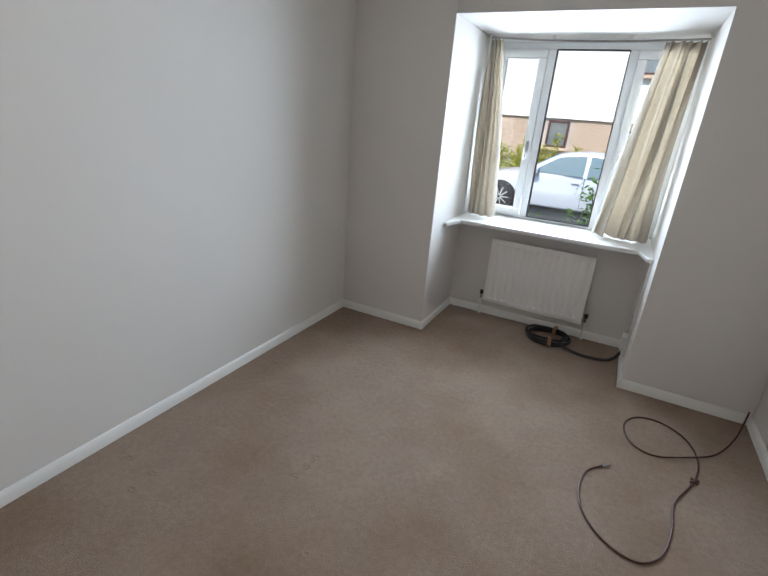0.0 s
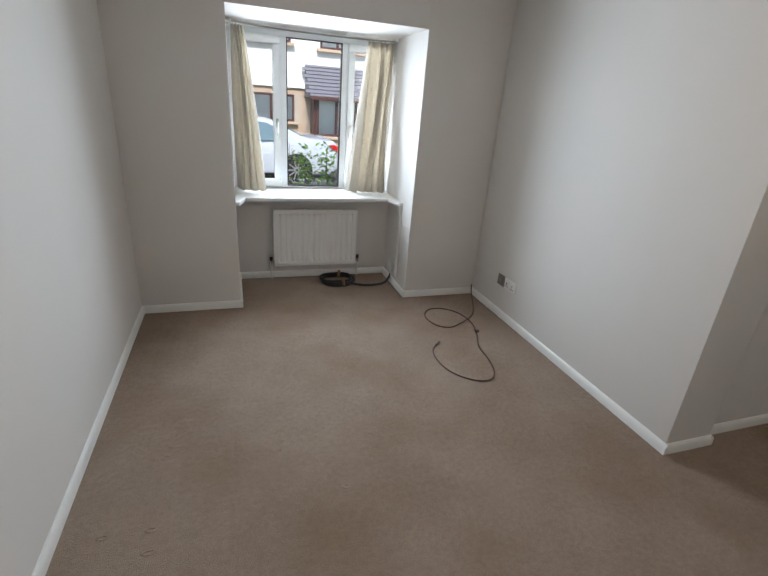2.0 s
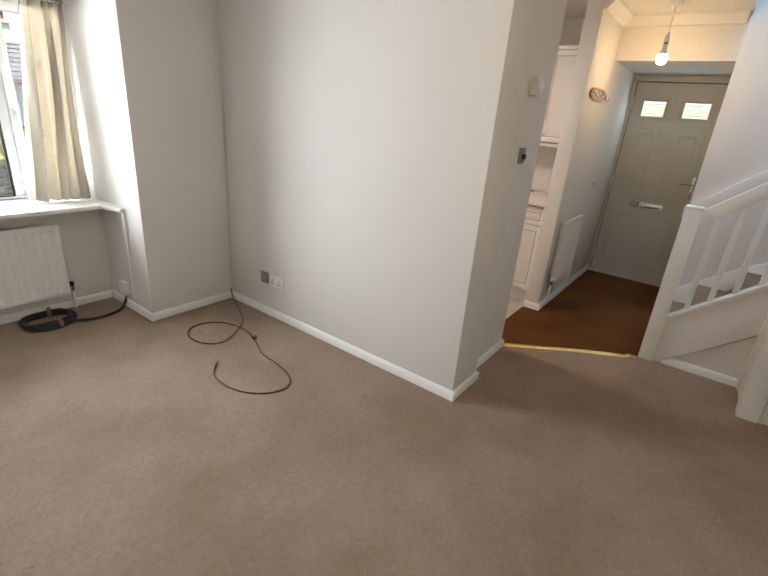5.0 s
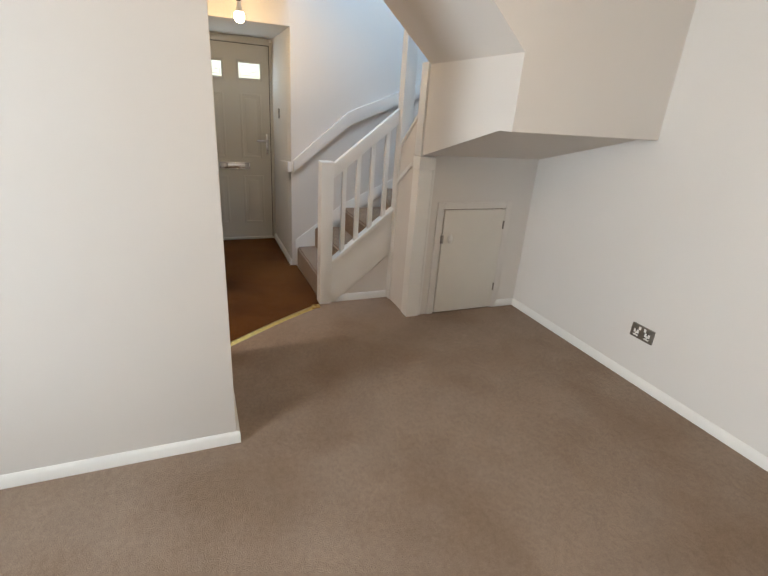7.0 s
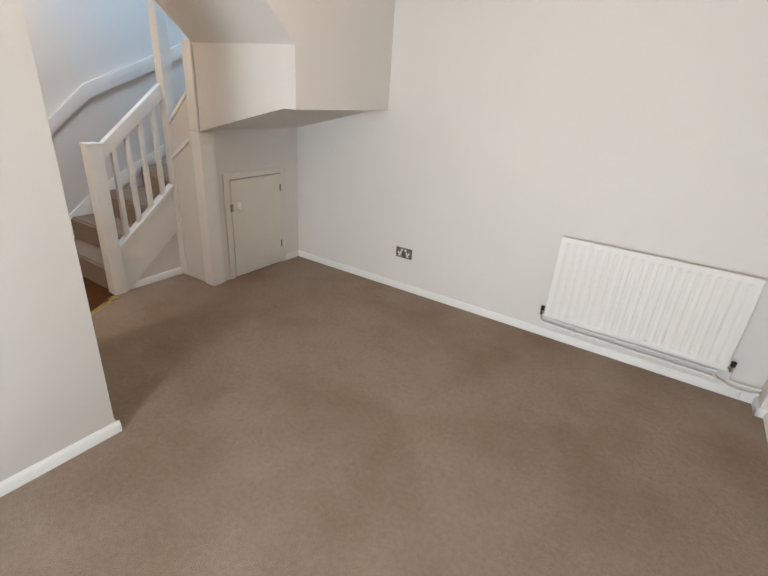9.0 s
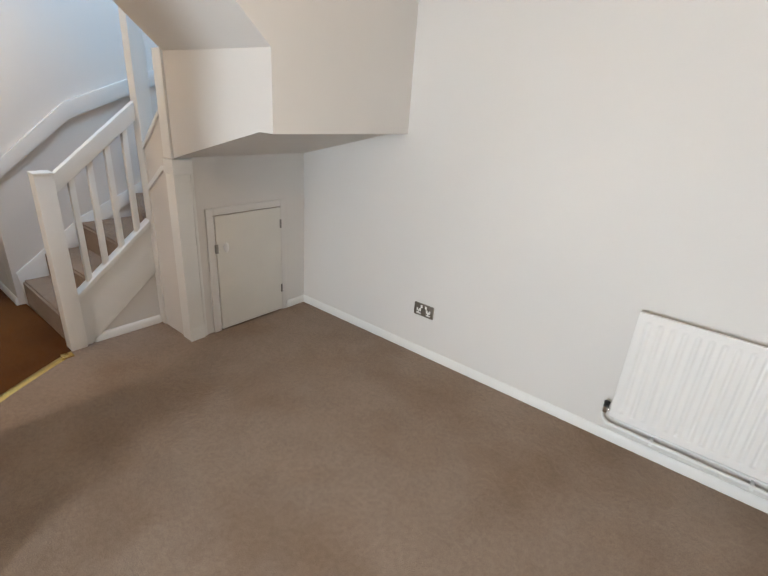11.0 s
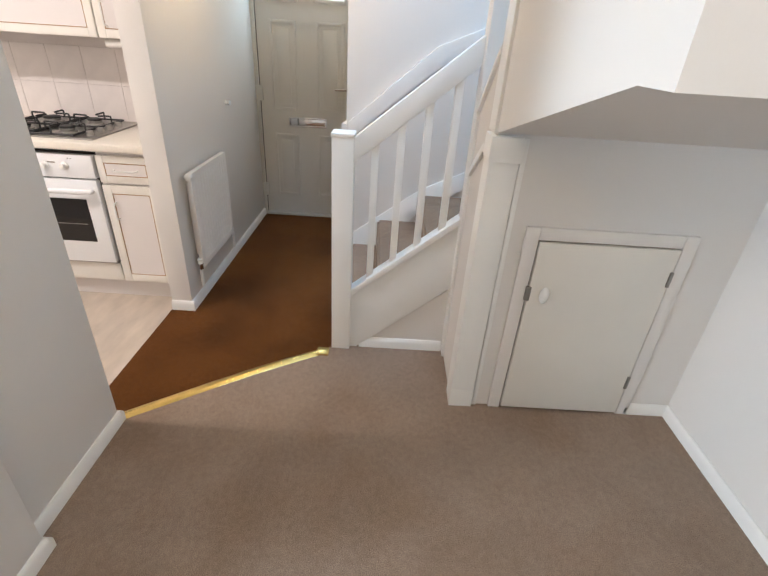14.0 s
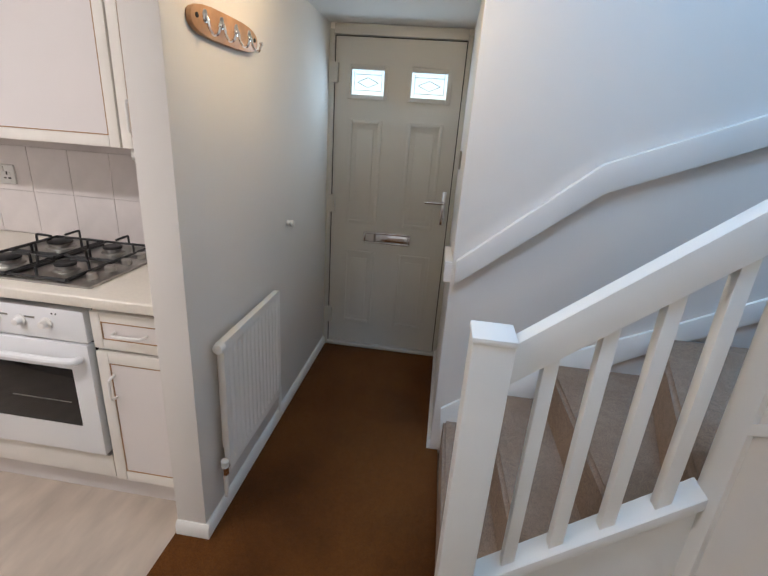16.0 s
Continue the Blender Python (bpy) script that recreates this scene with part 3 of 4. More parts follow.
part("pipe", tube([(1.08, -0.045, 0.0), (1.082, -0.045, -0.05), (1.10, -0.045, -0.075), (1.18, -0.04, -0.08), (1.25, -0.03, -0.078)], 0.008, 8, 5), GLOSS, rs)
part("pipe", tube([(1.02, -0.045, -0.035), (0.6, -0.045, -0.032), (0.02, -0.045, -0.03)], 0.006, 8, 3), GLOSS, rs)
part("drain_cock", cyl((1.16, -0.045, -0.11), (1.16, -0.045, -0.15), 0.008), GLOSS, rs)
for x in (0.2, 0.6, 1.02):
    part("pipe_clip", box(x - 0.008, x + 0.008, -0.056, 0, -0.088, -0.066, 0.003), WHITEP, rs)
rs.matrix_basis = pose(-0.36, S, 0.187, 0, 0, 180)
rh = radiator(0.535, 0.53, 13, "white pressed steel panel radiator on the hall wall", 0.035)
rad_valve(rh, 0.0, 0.02, -1, 0.13, False)
part("pipe", cyl((0.55, -0.045, 0.02), (0.55, -0.045, -0.12), 0.008), GLOSS, rh)
part("bleed_cap", lathe([(0.018, 0), (0.022, 0.006), (0.018, 0.03), (0.010, 0.034)], (0.0, -0.045, 0.525), (-1, 0, 0)), WHITEP, rh)
part("top_cap", box(0.0, 0.535, -0.056, -0.028, 0.53, 0.540, 0.004), RAD, rh)
rh.matrix_basis = pose(2.805, HW, 0.228, 0, 0, 0)

# ---- stairs ----
R = 0.186
PX, PY = 2.46, -0.42
treads = [
    [(2.463, 0.17), (HE, 0.17), (HE, -0.02), (2.463, -0.05)],
    [(2.463, -0.03), (HE, 0.00), (HE, -0.275), (2.463, -0.28)],
    [(2.463, -0.26), (HE, -0.255), (HE, -0.70), (2.463, -0.40)],
    [(2.463, -0.385), (HE, -0.68), (HE, -1.25), (PX, -0.43)],
    [(PX, -0.42), (HE, -1.22), (HE, S), (2.85, S), (PX, -0.44)],
    [(PX, -0.43), (2.88, S), (2.06, S), (2.06, -0.44)],
]
stairs = thing("staircase", (2.9, 0.17, 0), "carpeted winding stairs with white painted balustrade", "staircase")
for i, pts in enumerate(treads):
    bm = prism(pts, "z", 0.0 if i < 3 else R * (i - 1), R * (i + 1))
    bmesh.ops.bevel(bm, geom=[e for e in bm.edges if all(q.co.z > R * (i + 1) - 0.001 for q in e.verts)], offset=0.014, segments=3, affect="EDGES")
    part("tread", bm, CARPET, stairs, "beige carpeted step")
part("newel_post", box(2.395, 2.488, 0.098, 0.192, 0.0, 1.09, 0.006), GLOSS, stairs)
part("tall_post", box(2.375, 2.462, -0.475, -0.388, 0.0, 3.0, 0.006), GLOSS, stairs)
part("newel_cap", box(2.392, 2.491, 0.095, 0.195, 1.078, 1.094, 0.005), GLOSS, stairs)
k = 0.825


def raked(y0, y1, z_at_y0, height, x0, x1, bevel=0.004):
    rise = (y0 - y1) * k
    return prism([(y0, z_at_y0), (y1, z_at_y0 + rise), (y1, z_at_y0 + rise - height), (y0, z_at_y0 - height)], "x", x0, x1, bevel)


part("handrail", raked(0.1, -0.39, 1.075, 0.105, 2.418, 2.468), GLOSS, stairs)
part("string_cap", raked(0.1, -0.39, 0.352, 0.035, 2.405, 2.478), GLOSS, stairs)
part("string_board", prism([(0.1, 0.33), (-0.39, 0.735), (-0.39, 0.385), (0.065, 0.0), (0.1, 0.0)], "x", 2.422, 2.463, 0.003), GLOSS, stairs)
part("spandrel_panel", prism([(0.06, 0.0), (-0.39, 0.37), (-0.39, 0.0)], "x", 2.438, 2.462), PAINT, stairs)
for y in (0.010, -0.098, -0.206, -0.315):
    zb = 0.352 + (0.1 - y) * k - 0.02
    zt = 1.075 + (0.1 - y) * k - 0.09
    part("baluster", box(2.427, 2.459, y - 0.016, y + 0.016, zb, zt, 0.003), GLOSS, stairs)
sk = skirting((2.438, 0.06), (2.438, -0.388))
sk.matrix_world = pose(2.438, 0.05, -0.004, 0, 0, -90) @ Matrix.Diagonal((0.97, -1, 1, 1))

# sloping dado board and sloping skirting on the stairwell wall
structure("dado_board", prism([(0.205, 0.99), (-0.295, 1.424), (-0.76, 1.615), (S, 1.88), (S, 1.765), (-0.76, 1.50), (-0.315, 1.315), (0.205, 0.885)], "x", HE - 0.035, HE, 0.004), PAINT, "white sloping dado board on the stairwell wall", "trim")
structure("dado_board_lobby", prism([(HE, 0.975), (HE, 0.885), (HE + 0.45, 0.885), (HE + 0.45, 0.93)], "y", 0.22, 0.25), PAINT, "white board continuing into the lobby", "trim")
structure("stair_skirting", prism([(0.17, 0.0), (0.19, 0.25), (-0.277, 0.60), (-0.70, 0.80), (S, 1.15), (S, 1.05), (-0.70, 0.70), (-0.277, 0.45), (0.1, 0.0)], "x", HE - 0.016, HE, 0.003), GLOSS, "white sloping skirting beside the steps", "skirting")

# cupboard wall under the stairs, with the door's opening left free
CX = 2.04
for nm, a in (("wall_cupboard_1", (-0.62, -0.40, 0, 1.22)), ("wall_cupboard_2", (S, -1.155, 0, 1.22)), ("wall_cupboard_head", (-1.155, -0.62, 0.83, 1.22))):
    structure(nm, box(CX, 2.10, *a), PAINT, "off-white boarding under the stairs", "wall")
# near-black sheet added unseen behind the door, for the shade in its gaps
structure("cupboard_back", box(2.40, 2.44, S, -0.48, 0, 1.0), DARK, "unseen near-black sheet for the shade inside the stair cupboard", "wall")
structure("stair_side_panel", prism([(2.375, 0.0), (2.10, 0.0), (2.10, 1.45), (2.13, 1.425), (2.375, 1.215)], "y", -0.432, -0.40), PAINT, "white panel between post and cupboard", "wall")
structure("side_panel_cap", prism([(2.378, 1.205), (2.128, 1.42), (2.128, 1.448), (2.378, 1.233)], "y", -0.44, -0.386, 0.003), GLOSS, "white sloping cap on the panel", "trim")
structure("side_panel_moulding", prism([(2.375, 0.955), (2.155, 1.105), (2.04, 1.105), (2.04, 1.135), (2.165, 1.135), (2.375, 0.985)], "y", -0.40, -0.386, 0.003), GLOSS, "white moulding across the panel", "trim")
structure("pilaster_upper", box(2.035, 2.13, -0.44, -0.392, 1.19, 1.76, 0.004), GLOSS, "white painted upright at the bulkhead corner", "trim")
structure("pilaster", box(2.022, 2.12, -0.49, -0.388, 0.0, 1.10, 0.004), GLOSS, "white painted corner pilaster", "trim")
structure("pilaster_cap", box(2.012, 2.12, -0.498, -0.382, 1.10, 1.185, 0.006), GLOSS, "white pilaster capital", "trim")
structure("pilaster_bead", box(2.030, 2.04, -0.515, -0.495, 0.0, 1.18, 0.004), GLOSS, "white beading strip", "trim")
skirting((2.022, -0.49), (2.022, -0.388), 0.0951, 0.004)
arch = bm_new()
for a in ((-0.62, -0.568, 0.0, 0.875), (-1.207, -1.155, 0.0, 0.875), (-1.155, -0.62, 0.826, 0.875)):
    add_box(arch, 2.024, 2.041, a[0], a[1], a[2], a[3], 0.004)
structure("door_trim", arch, PAINT, "painted architrave round the cupboard door", "trim")
cd = thing("stair_cupboard", (2.03, -0.89, 0.01), "small closed cream-painted cupboard door under the stairs", "cupboard")
part("door", box(2.018, 2.038, -1.151, -0.625, 0.012, 0.821, 0.004), SATIN, cd)
part("knob", lathe([(0.009, 0), (0.010, 0.01), (0.020, 0.016), (0.023, 0.024), (0.016, 0.032), (0.004, 0.035)], (0, 0, 0), (-1, 0, 0)), WHITEP, cd, "white oval knob").matrix_local = Matrix.Translation((0, 0, 0)) @ pose(0, 0, 0)
cd.children[-1].matrix_basis = Matrix.Translation((2.018, -0.68, 0.612)) @ Matrix.Diagonal((1, 0.85, 1.6, 1))
part("latch", box(2.010, 2.026, -0.632, -0.612, 0.575, 0.635, 0.003), NICKEL, cd, "tarnished metal catch")
for z in (0.70, 0.19):
    part("hinge", box(2.012, 2.024, -1.153, -1.140, z - 0.032, z + 0.032, 0.002), NICKEL, cd)

# ---- front door ----
fd = thing("door_1", (DX, 0.63, 0), "closed pale grey panelled front door with two small panes", "front door")
fd["kind"] = "structure"
fr = bm_new()
for a in ((0.22, 0.246, 0.0, 2.0), (1.006, HW, 0.0, 2.0), (0.246, 1.006, 1.975, 2.03), (0.246, 1.006, 0.0, 0.022)):
    add_box(fr, DX - 0.025, DX + 0.06, a[0], a[1], a[2], a[3], 0.004)
part("door_frame", fr, DOORP, fd)
leaf = bm_new()
panes = [(0.335, 0.549), (0.703, 0.907)]
for a in ((0.249, 0.335, 0.026, 1.971), (0.549, 0.703, 0.026, 1.971), (0.907, 1.003, 0.026, 1.971)):
    add_box(leaf, DX, DX + 0.045, *a)
for y0, y1 in panes:
    for z0, z1 in ((0.026, 1.66), (1.803, 1.971)):
        add_box(leaf, DX, DX + 0.045, y0, y1, z0, z1)
dl = part("door_leaf", leaf, DOORP, fd)
gp = bm_new()
for a in ((0.2462, 0.2515, 0.024, 1.973), (1.0005, 1.0058, 0.024, 1.973), (0.2515, 1.0005, 1.968, 1.9735)):
    add_box(gp, DX - 0.0015, DX + 0.04, *a)
part("door_gap", gp, DARK, fd, "dark gap round the leaf")
for y0, y1 in panes:
    part("pane", box(DX + 0.012, DX + 0.03, y0, y1, 1.66, 1.803), FROST, dl, "patterned obscure glass").visible_shadow = False
    cm = bm_new()
    ym, hw = (y0 + y1) / 2, (y1 - y0) / 2
    for p, q in (((-0.8, 0.62), (0.8, 0.62)), ((-0.8, -0.62), (0.8, -0.62)), ((-0.6, 0), (0, 0.4)), ((0, 0.4), (0.6, 0)), ((0.6, 0), (0, -0.4)), ((0, -0.4), (-0.6, 0)), ((-0.8, -0.9), (-0.8, 0.9)), ((0.8, -0.9), (0.8, 0.9))):
        add_cyl(cm, (DX + 0.010, ym + p[0] * hw, 1.7315 + p[1] * 0.07), (DX + 0.010, ym + q[0] * hw, 1.7315 + q[1] * 0.07), 0.0016, seg=6)
    part("came", cm, UPVC, dl, "thin lead pattern on the glass")
    bead = bm_new()
    for a in ((y0 - 0.022, y0 + 0.004, 1.638, 1.825), (y1 - 0.004, y1 + 0.022, 1.638, 1.825), (y0 + 0.004, y1 - 0.004, 1.638, 1.664), (y0 + 0.004, y1 - 0.004, 1.799, 1.825)):
        add_box(bead, DX - 0.010, DX + 0.002, *a, 0.004)
    part("glazing_bead", bead, DOORP, dl)
    for z0, z1 in ((0.89, 1.523), (0.187, 0.706)):
        pm = bm_new()
        for a in ((y0, y0 + 0.022, z0, z1), (y1 - 0.022, y1, z0, z1), (y0 + 0.022, y1 - 0.022, z0, z0 + 0.022), (y0 + 0.022, y1 - 0.022, z1 - 0.022, z1)):
            add_box(pm, DX - 0.010, DX + 0.002, *a, 0.004)
        add_box(pm, DX - 0.005, DX + 0.002, y0 + 0.05, y1 - 0.05, z0 + 0.05, z1 - 0.05, 0.004)
        part("raised_panel", pm, DOORP, dl)
lt = bm_new()
for a in ((0.473, 0.781, 0.769, 0.779), (0.473, 0.781, 0.832, 0.842), (0.473, 0.485, 0.779, 0.832), (0.769, 0.781, 0.779, 0.832)):
    add_box(lt, DX - 0.012, DX, *a, 0.003)
lp = part("letterbox", lt, CHROME, fd, "chrome letterbox")
part("flap", box(DX - 0.007, DX, 0.487, 0.767, 0.781, 0.830, 0.004), CHROME, lp)
part("spring", box(DX - 0.016, DX - 0.006, 0.70, 0.712, 0.78, 0.833, 0.003), NICKEL, lp)
hp = part("handle_plate", box(DX - 0.010, DX, 0.270, 0.298, 0.93, 1.14, 0.004), CHROME, fd)
part("lever", tube([(DX, 0.284, 1.07), (DX - 0.04, 0.284, 1.07), (DX - 0.045, 0.30, 1.07), (DX - 0.045, 0.40, 1.068)], 0.009, 10, 4), CHROME, hp)
part("keyhole", cyl((DX - 0.014, 0.284, 0.972), (DX - 0.008, 0.284, 0.972), 0.009), NICKEL, hp)
for z in (1.775, 1.01, 0.232):
    part("hinge", box(DX - 0.036, DX - 0.002, 0.978, 1.032, z - 0.055, z + 0.055, 0.006), DOORP, fd)
part("door_closer", box(DX - 0.018, DX - 0.002, 0.40, 0.93, 2.0, 2.012, 0.002), DOORP, fd)

# pendant lamps
def pendant(where, drop, label):
    x, y, z = where
    p = thing("pendant_lamp", where, label, "ceiling lamp")
    part("ceiling_rose", lathe([(0.045, 0.0), (0.045, -0.012), (0.034, -0.026), (0.008, -0.03)], (x, y, z)), WHITEP, p)
    part("flex", cyl((x, y, z - 0.025), (x, y, z - drop + 0.14), 0.0035, seg=8), WHITEP, p)
    part("lampholder", lathe([(0.008, 0.0), (0.016, -0.02), (0.017, -0.055), (0.014, -0.06)], (x, y, z - drop + 0.16)), WHITEP, p)
    part("bulb_collar", cyl((x, y, z - drop + 0.10), (x, y, z - drop + 0.09), 0.014), BLACKP, p)
    part("bulb_neck", lathe([(0.014, 0.09), (0.016, 0.06), (0.030, 0.025)], (x, y, z - drop)), WHITEP, p)
    g = part("bulb", lathe([(0.030, 0.025), (0.037, 0.005), (0.037, -0.012), (0.028, -0.032), (0.010, -0.041)], (x, y, z - drop)), BULB, p, "lit warm globe bulb")
    g.visible_shadow = False
    return p


pendant((3.0, 0.645, H), 0.345, "bare lit bulb on a white flex in the hall")
pendant((-0.08, 0.25, H), 0.29, "bare lit bulb on a white flex over the carpet")

# ---- small fixtures on the walls ----
def socket_plate(where, rz, w, plate, label, double=True):
    """Switched socket facing local -y."""
    s = thing("wall_socket", (0, 0, 0), label, "socket")
    part("plate", box(-w / 2, w / 2, -0.010, 0, -0.043, 0.043, 0.003), plate, s)
    for cx in ((-w / 4, w / 4) if double else (0,)):
        part("insert", box(cx - 0.017, cx + 0.017, -0.0115, -0.008, -0.030, 0.010, 0.001), WHITEP, s)
        for dx, dz, a, b in ((0, 0.006, 0.003, 0.007), (-0.011, -0.016, 0.006, 0.003), (0.011, -0.016, 0.006, 0.003)):
            part("pin_hole", box(cx + dx - a, cx + dx + a, -0.0125, -0.0105, dz - b, dz + b), DARK, s)
        part("rocker", box(cx * 0.45 - 0.007, cx * 0.45 + 0.007, -0.014, -0.009, 0.014, 0.034, 0.002), WHITEP, s)
    s.matrix_basis = pose(*where, 0, 0, rz)
    return s


socket_plate((0.848, S, 0.325), 180, 0.15, NICKEL, "dull nickel double wall socket above the skirting")
socket_plate((E, 2.425, 0.288), -90, 0.145, WHITEP, "white double wall socket above the skirting")
aer = thing("aerial_plate", (0, 0, 0), "brushed metal aerial plate beside the white socket", "wall plate")
part("plate", box(-0.043, 0.043, -0.009, 0, -0.043, 0.043, 0.003), NICKEL, aer)
part("outlet", lathe([(0.008, 0), (0.008, 0.006), (0.004, 0.006)], (0, -0.009, 0), (0, -1, 0)), STEEL, aer)
aer.matrix_basis = pose(E, 2.552, 0.29, 0, 0, -90)
bs = thing("wall_socket", (0, 0, 0), "white surface box with a plugged-in black hose lead", "socket")
part("box", box(-0.045, 0.045, -0.035, 0, -0.05, 0.05, 0.004), WHITEP, bs)
bs.matrix_basis = pose(BR, 3.32, 0.15, 0, 0, -90)
cdt = tagged(part("conduit", box(BR - 0.014, BR, 3.19, 3.215, 0.10, 0.728, 0.002), WHITEP), "thin white cable trunking down to the socket", "conduit")
cdl = tagged(part("wall_cable", tube([(E - 0.006, N - 0.006, 0.08), (E - 0.006, N - 0.007, 0.8), (E - 0.007, N - 0.006, 1.5), (E - 0.006, N - 0.006, 2.16)], 0.0035, 6, 4), PAINT), "painted-over cable running up the room corner", "cable")
th = thing("thermostat", (0, 0, 0), "cream room thermostat box on the hall wall", "thermostat")
part("body", box(-0.042, 0.042, -0.04, 0, -0.045, 0.045, 0.006), SATIN, th)
part("dial", lathe([(0.022, 0), (0.022, 0.006), (0.016, 0.009)], (0, -0.04, 0.004), (0, -1, 0)), WHITEP, th)
th.matrix_basis = pose(1.53, 0.995, 1.68)
sw = thing("light_switch", (0, 0, 0), "brushed metal light switch with black dimmer knob", "switch")
part("plate", box(-0.043, 0.043, -0.008, 0, -0.043, 0.043, 0.002), NICKEL, sw)
part("dimmer_knob", lathe([(0.014, 0), (0.014, 0.015), (0.010, 0.018)], (0.005, -0.008, -0.005), (0, -1, 0)), BLACKP, sw)
sw.matrix_basis = pose(1.54, 0.995, 1.325)
sm = thing("smoke_alarm", (0, 0, 0), "round off-white sounder high on the wall", "alarm")
part("body", lathe([(0.05, 0), (0.05, 0.02), (0.035, 0.032)], (0, 0, 0), (0, -1, 0)), SATIN, sm)
sm.matrix_basis = pose(1.50, 0.995, 2.16)
ds = tagged(part("door_stop", lathe([(0.016, 0), (0.012, 0.012), (0.018, 0.025), (0.014, 0.034)], (3.61, HW, 1.02), (0, -1, 0)), WHITEP), "small white round door stop on the wall", "door stop")
bell = thing("bell_push", (0, 0, 0), "small metal plate on the lobby wall", "wall plate")
part("plate", box(-0.02, 0.02, 0, 0.01, -0.045, 0.045, 0.003), NICKEL, bell)
bell.matrix_basis = pose(3.95, 0.22, 1.36)

# coat rack
cr = thing("coat_rack", (3.03, HW, 1.758), "varnished wooden coat rack with four metal hooks", "coat rack")
prof = []
for i in range(24):
    a = 2 * math.pi * i / 24
    ca, sa = math.cos(a), math.sin(a)
    prof.append((3.03 + 0.225 * math.copysign(abs(ca) ** 0.55, ca), 1.753 + 0.044 * math.copysign(abs(sa) ** 0.8, sa)))
part("board", prism(prof, "y", HW - 0.018, HW, 0.004), WOOD, cr)
for x in (2.88, 2.98, 3.08, 3.18):
    rose = lathe([(0.013, 0.0), (0.012, 0.004), (0.006, 0.006)], (0, 0, 0), (0, -1, 0), 14)
    bmesh.ops.transform(rose, matrix=Matrix.Translation((x, HW - 0.017, 1.764)) @ Matrix.Diagonal((1, 1, 1.5, 1)), verts=rose.verts[:])
    tube([(x, HW - 0.020, 1.768), (x, HW - 0.027, 1.755), (x, HW - 0.030, 1.735), (x, HW - 0.042, 1.718), (x, HW - 0.056, 1.722), (x, HW - 0.062, 1.740)], 0.0045, 8, 5, rose)
    bmesh.ops.create_uvsphere(rose, u_segments=10, v_segments=8, radius=0.0065, matrix=Matrix.Translation((x, HW - 0.062, 1.742)))
    part("hook", rose, CHROME, cr, "plated double-curved coat hook")
for x in (2.835, 3.225):
    part("screw", cyl((x, HW - 0.0205, 1.758), (x, HW - 0.016, 1.758), 0.007), DARK, cr)

# ---- cables on the carpet ----
aerial = thing("aerial_cable", (0.5, 2.2, 0), "loose brown coaxial aerial cable curled on the carpet", "cable")
route = [(0.285, 2.155), (0.225, 2.08), (0.205, 1.96), (0.225, 1.84), (0.285, 1.745), (0.37, 1.69), (0.45, 1.695), (0.515, 1.775), (0.552, 1.92), (0.57, 2.08), (0.655, 2.27), (0.692, 2.44), (0.657, 2.605), (0.55, 2.695), (0.435, 2.68), (0.37, 2.57), (0.40, 2.425), (0.50, 2.375), (0.644, 2.44), (0.778, 2.56), (0.88, 2.75)]
pts = [(x, y, 0.005 if i != 18 else 0.013) for i, (x, y) in enumerate(route)] + [(0.935, 2.89, 0.03), (0.955, 2.945, 0.09)]
part("lead", tube(pts, 0.0042, 8, 6), CABLE, aerial)
pg = cyl((0.285, 2.155, 0.006), (0.312, 2.178, 0.008), 0.006)
add_cyl(pg, (0.31, 2.176, 0.008), (0.322, 2.187, 0.009), 0.0035)
part("plug", pg, CHROME, aerial, "metal coaxial plug")
kn = bm_new()
add_cyl(kn, (0.645, 2.262, 0.008), (0.675, 2.285, 0.010), 0.007)
add_cyl(kn, (0.672, 2.262, 0.008), (0.648, 2.292, 0.010), 0.0045)
part("connector", kn, CABLE, aerial)
hose = thing("coiled_lead", (-0.15, 3.38, 0), "black lead coiled and taped by the radiator", "cable")
coil = []
for i in range(48):
    a = 2 * math.pi * i / 16 + 0.5
    lay = i // 16
    coil.append((-0.155 + (0.138 + 0.016 * math.sin(lay * 2.1 + a)) * math.cos(a), 3.375 + (0.115 + 0.01 * math.cos(lay * 1.3)) * math.sin(a), 0.014 + 0.017 * lay + 0.004 * math.sin(3 * a)))
coil += [(-0.06, 3.29, 0.03), (0.05, 3.25, 0.012), (0.17, 3.245, 0.012), (0.26, 3.27, 0.02), (0.31, 3.30, 0.07), (0.318, 3.315, 0.14)]
part("lead", tube(coil, 0.010, 8, 3), BLACKP, hose)
for a in (1.3, 4.9):
    part("tape_band", tube([(-0.155 + r * math.cos(a), 3.375 + r * 0.8 * math.sin(a), z) for r, z in ((0.112, 0.02), (0.122, 0.058), (0.155, 0.058), (0.165, 0.02))], 0.013, 8, 3), TAPE, hose, "tan tape band")
part("plug", box(0.315, 0.338, 3.295, 3.345, 0.125, 0.175, 0.006), BLACKP, hose)

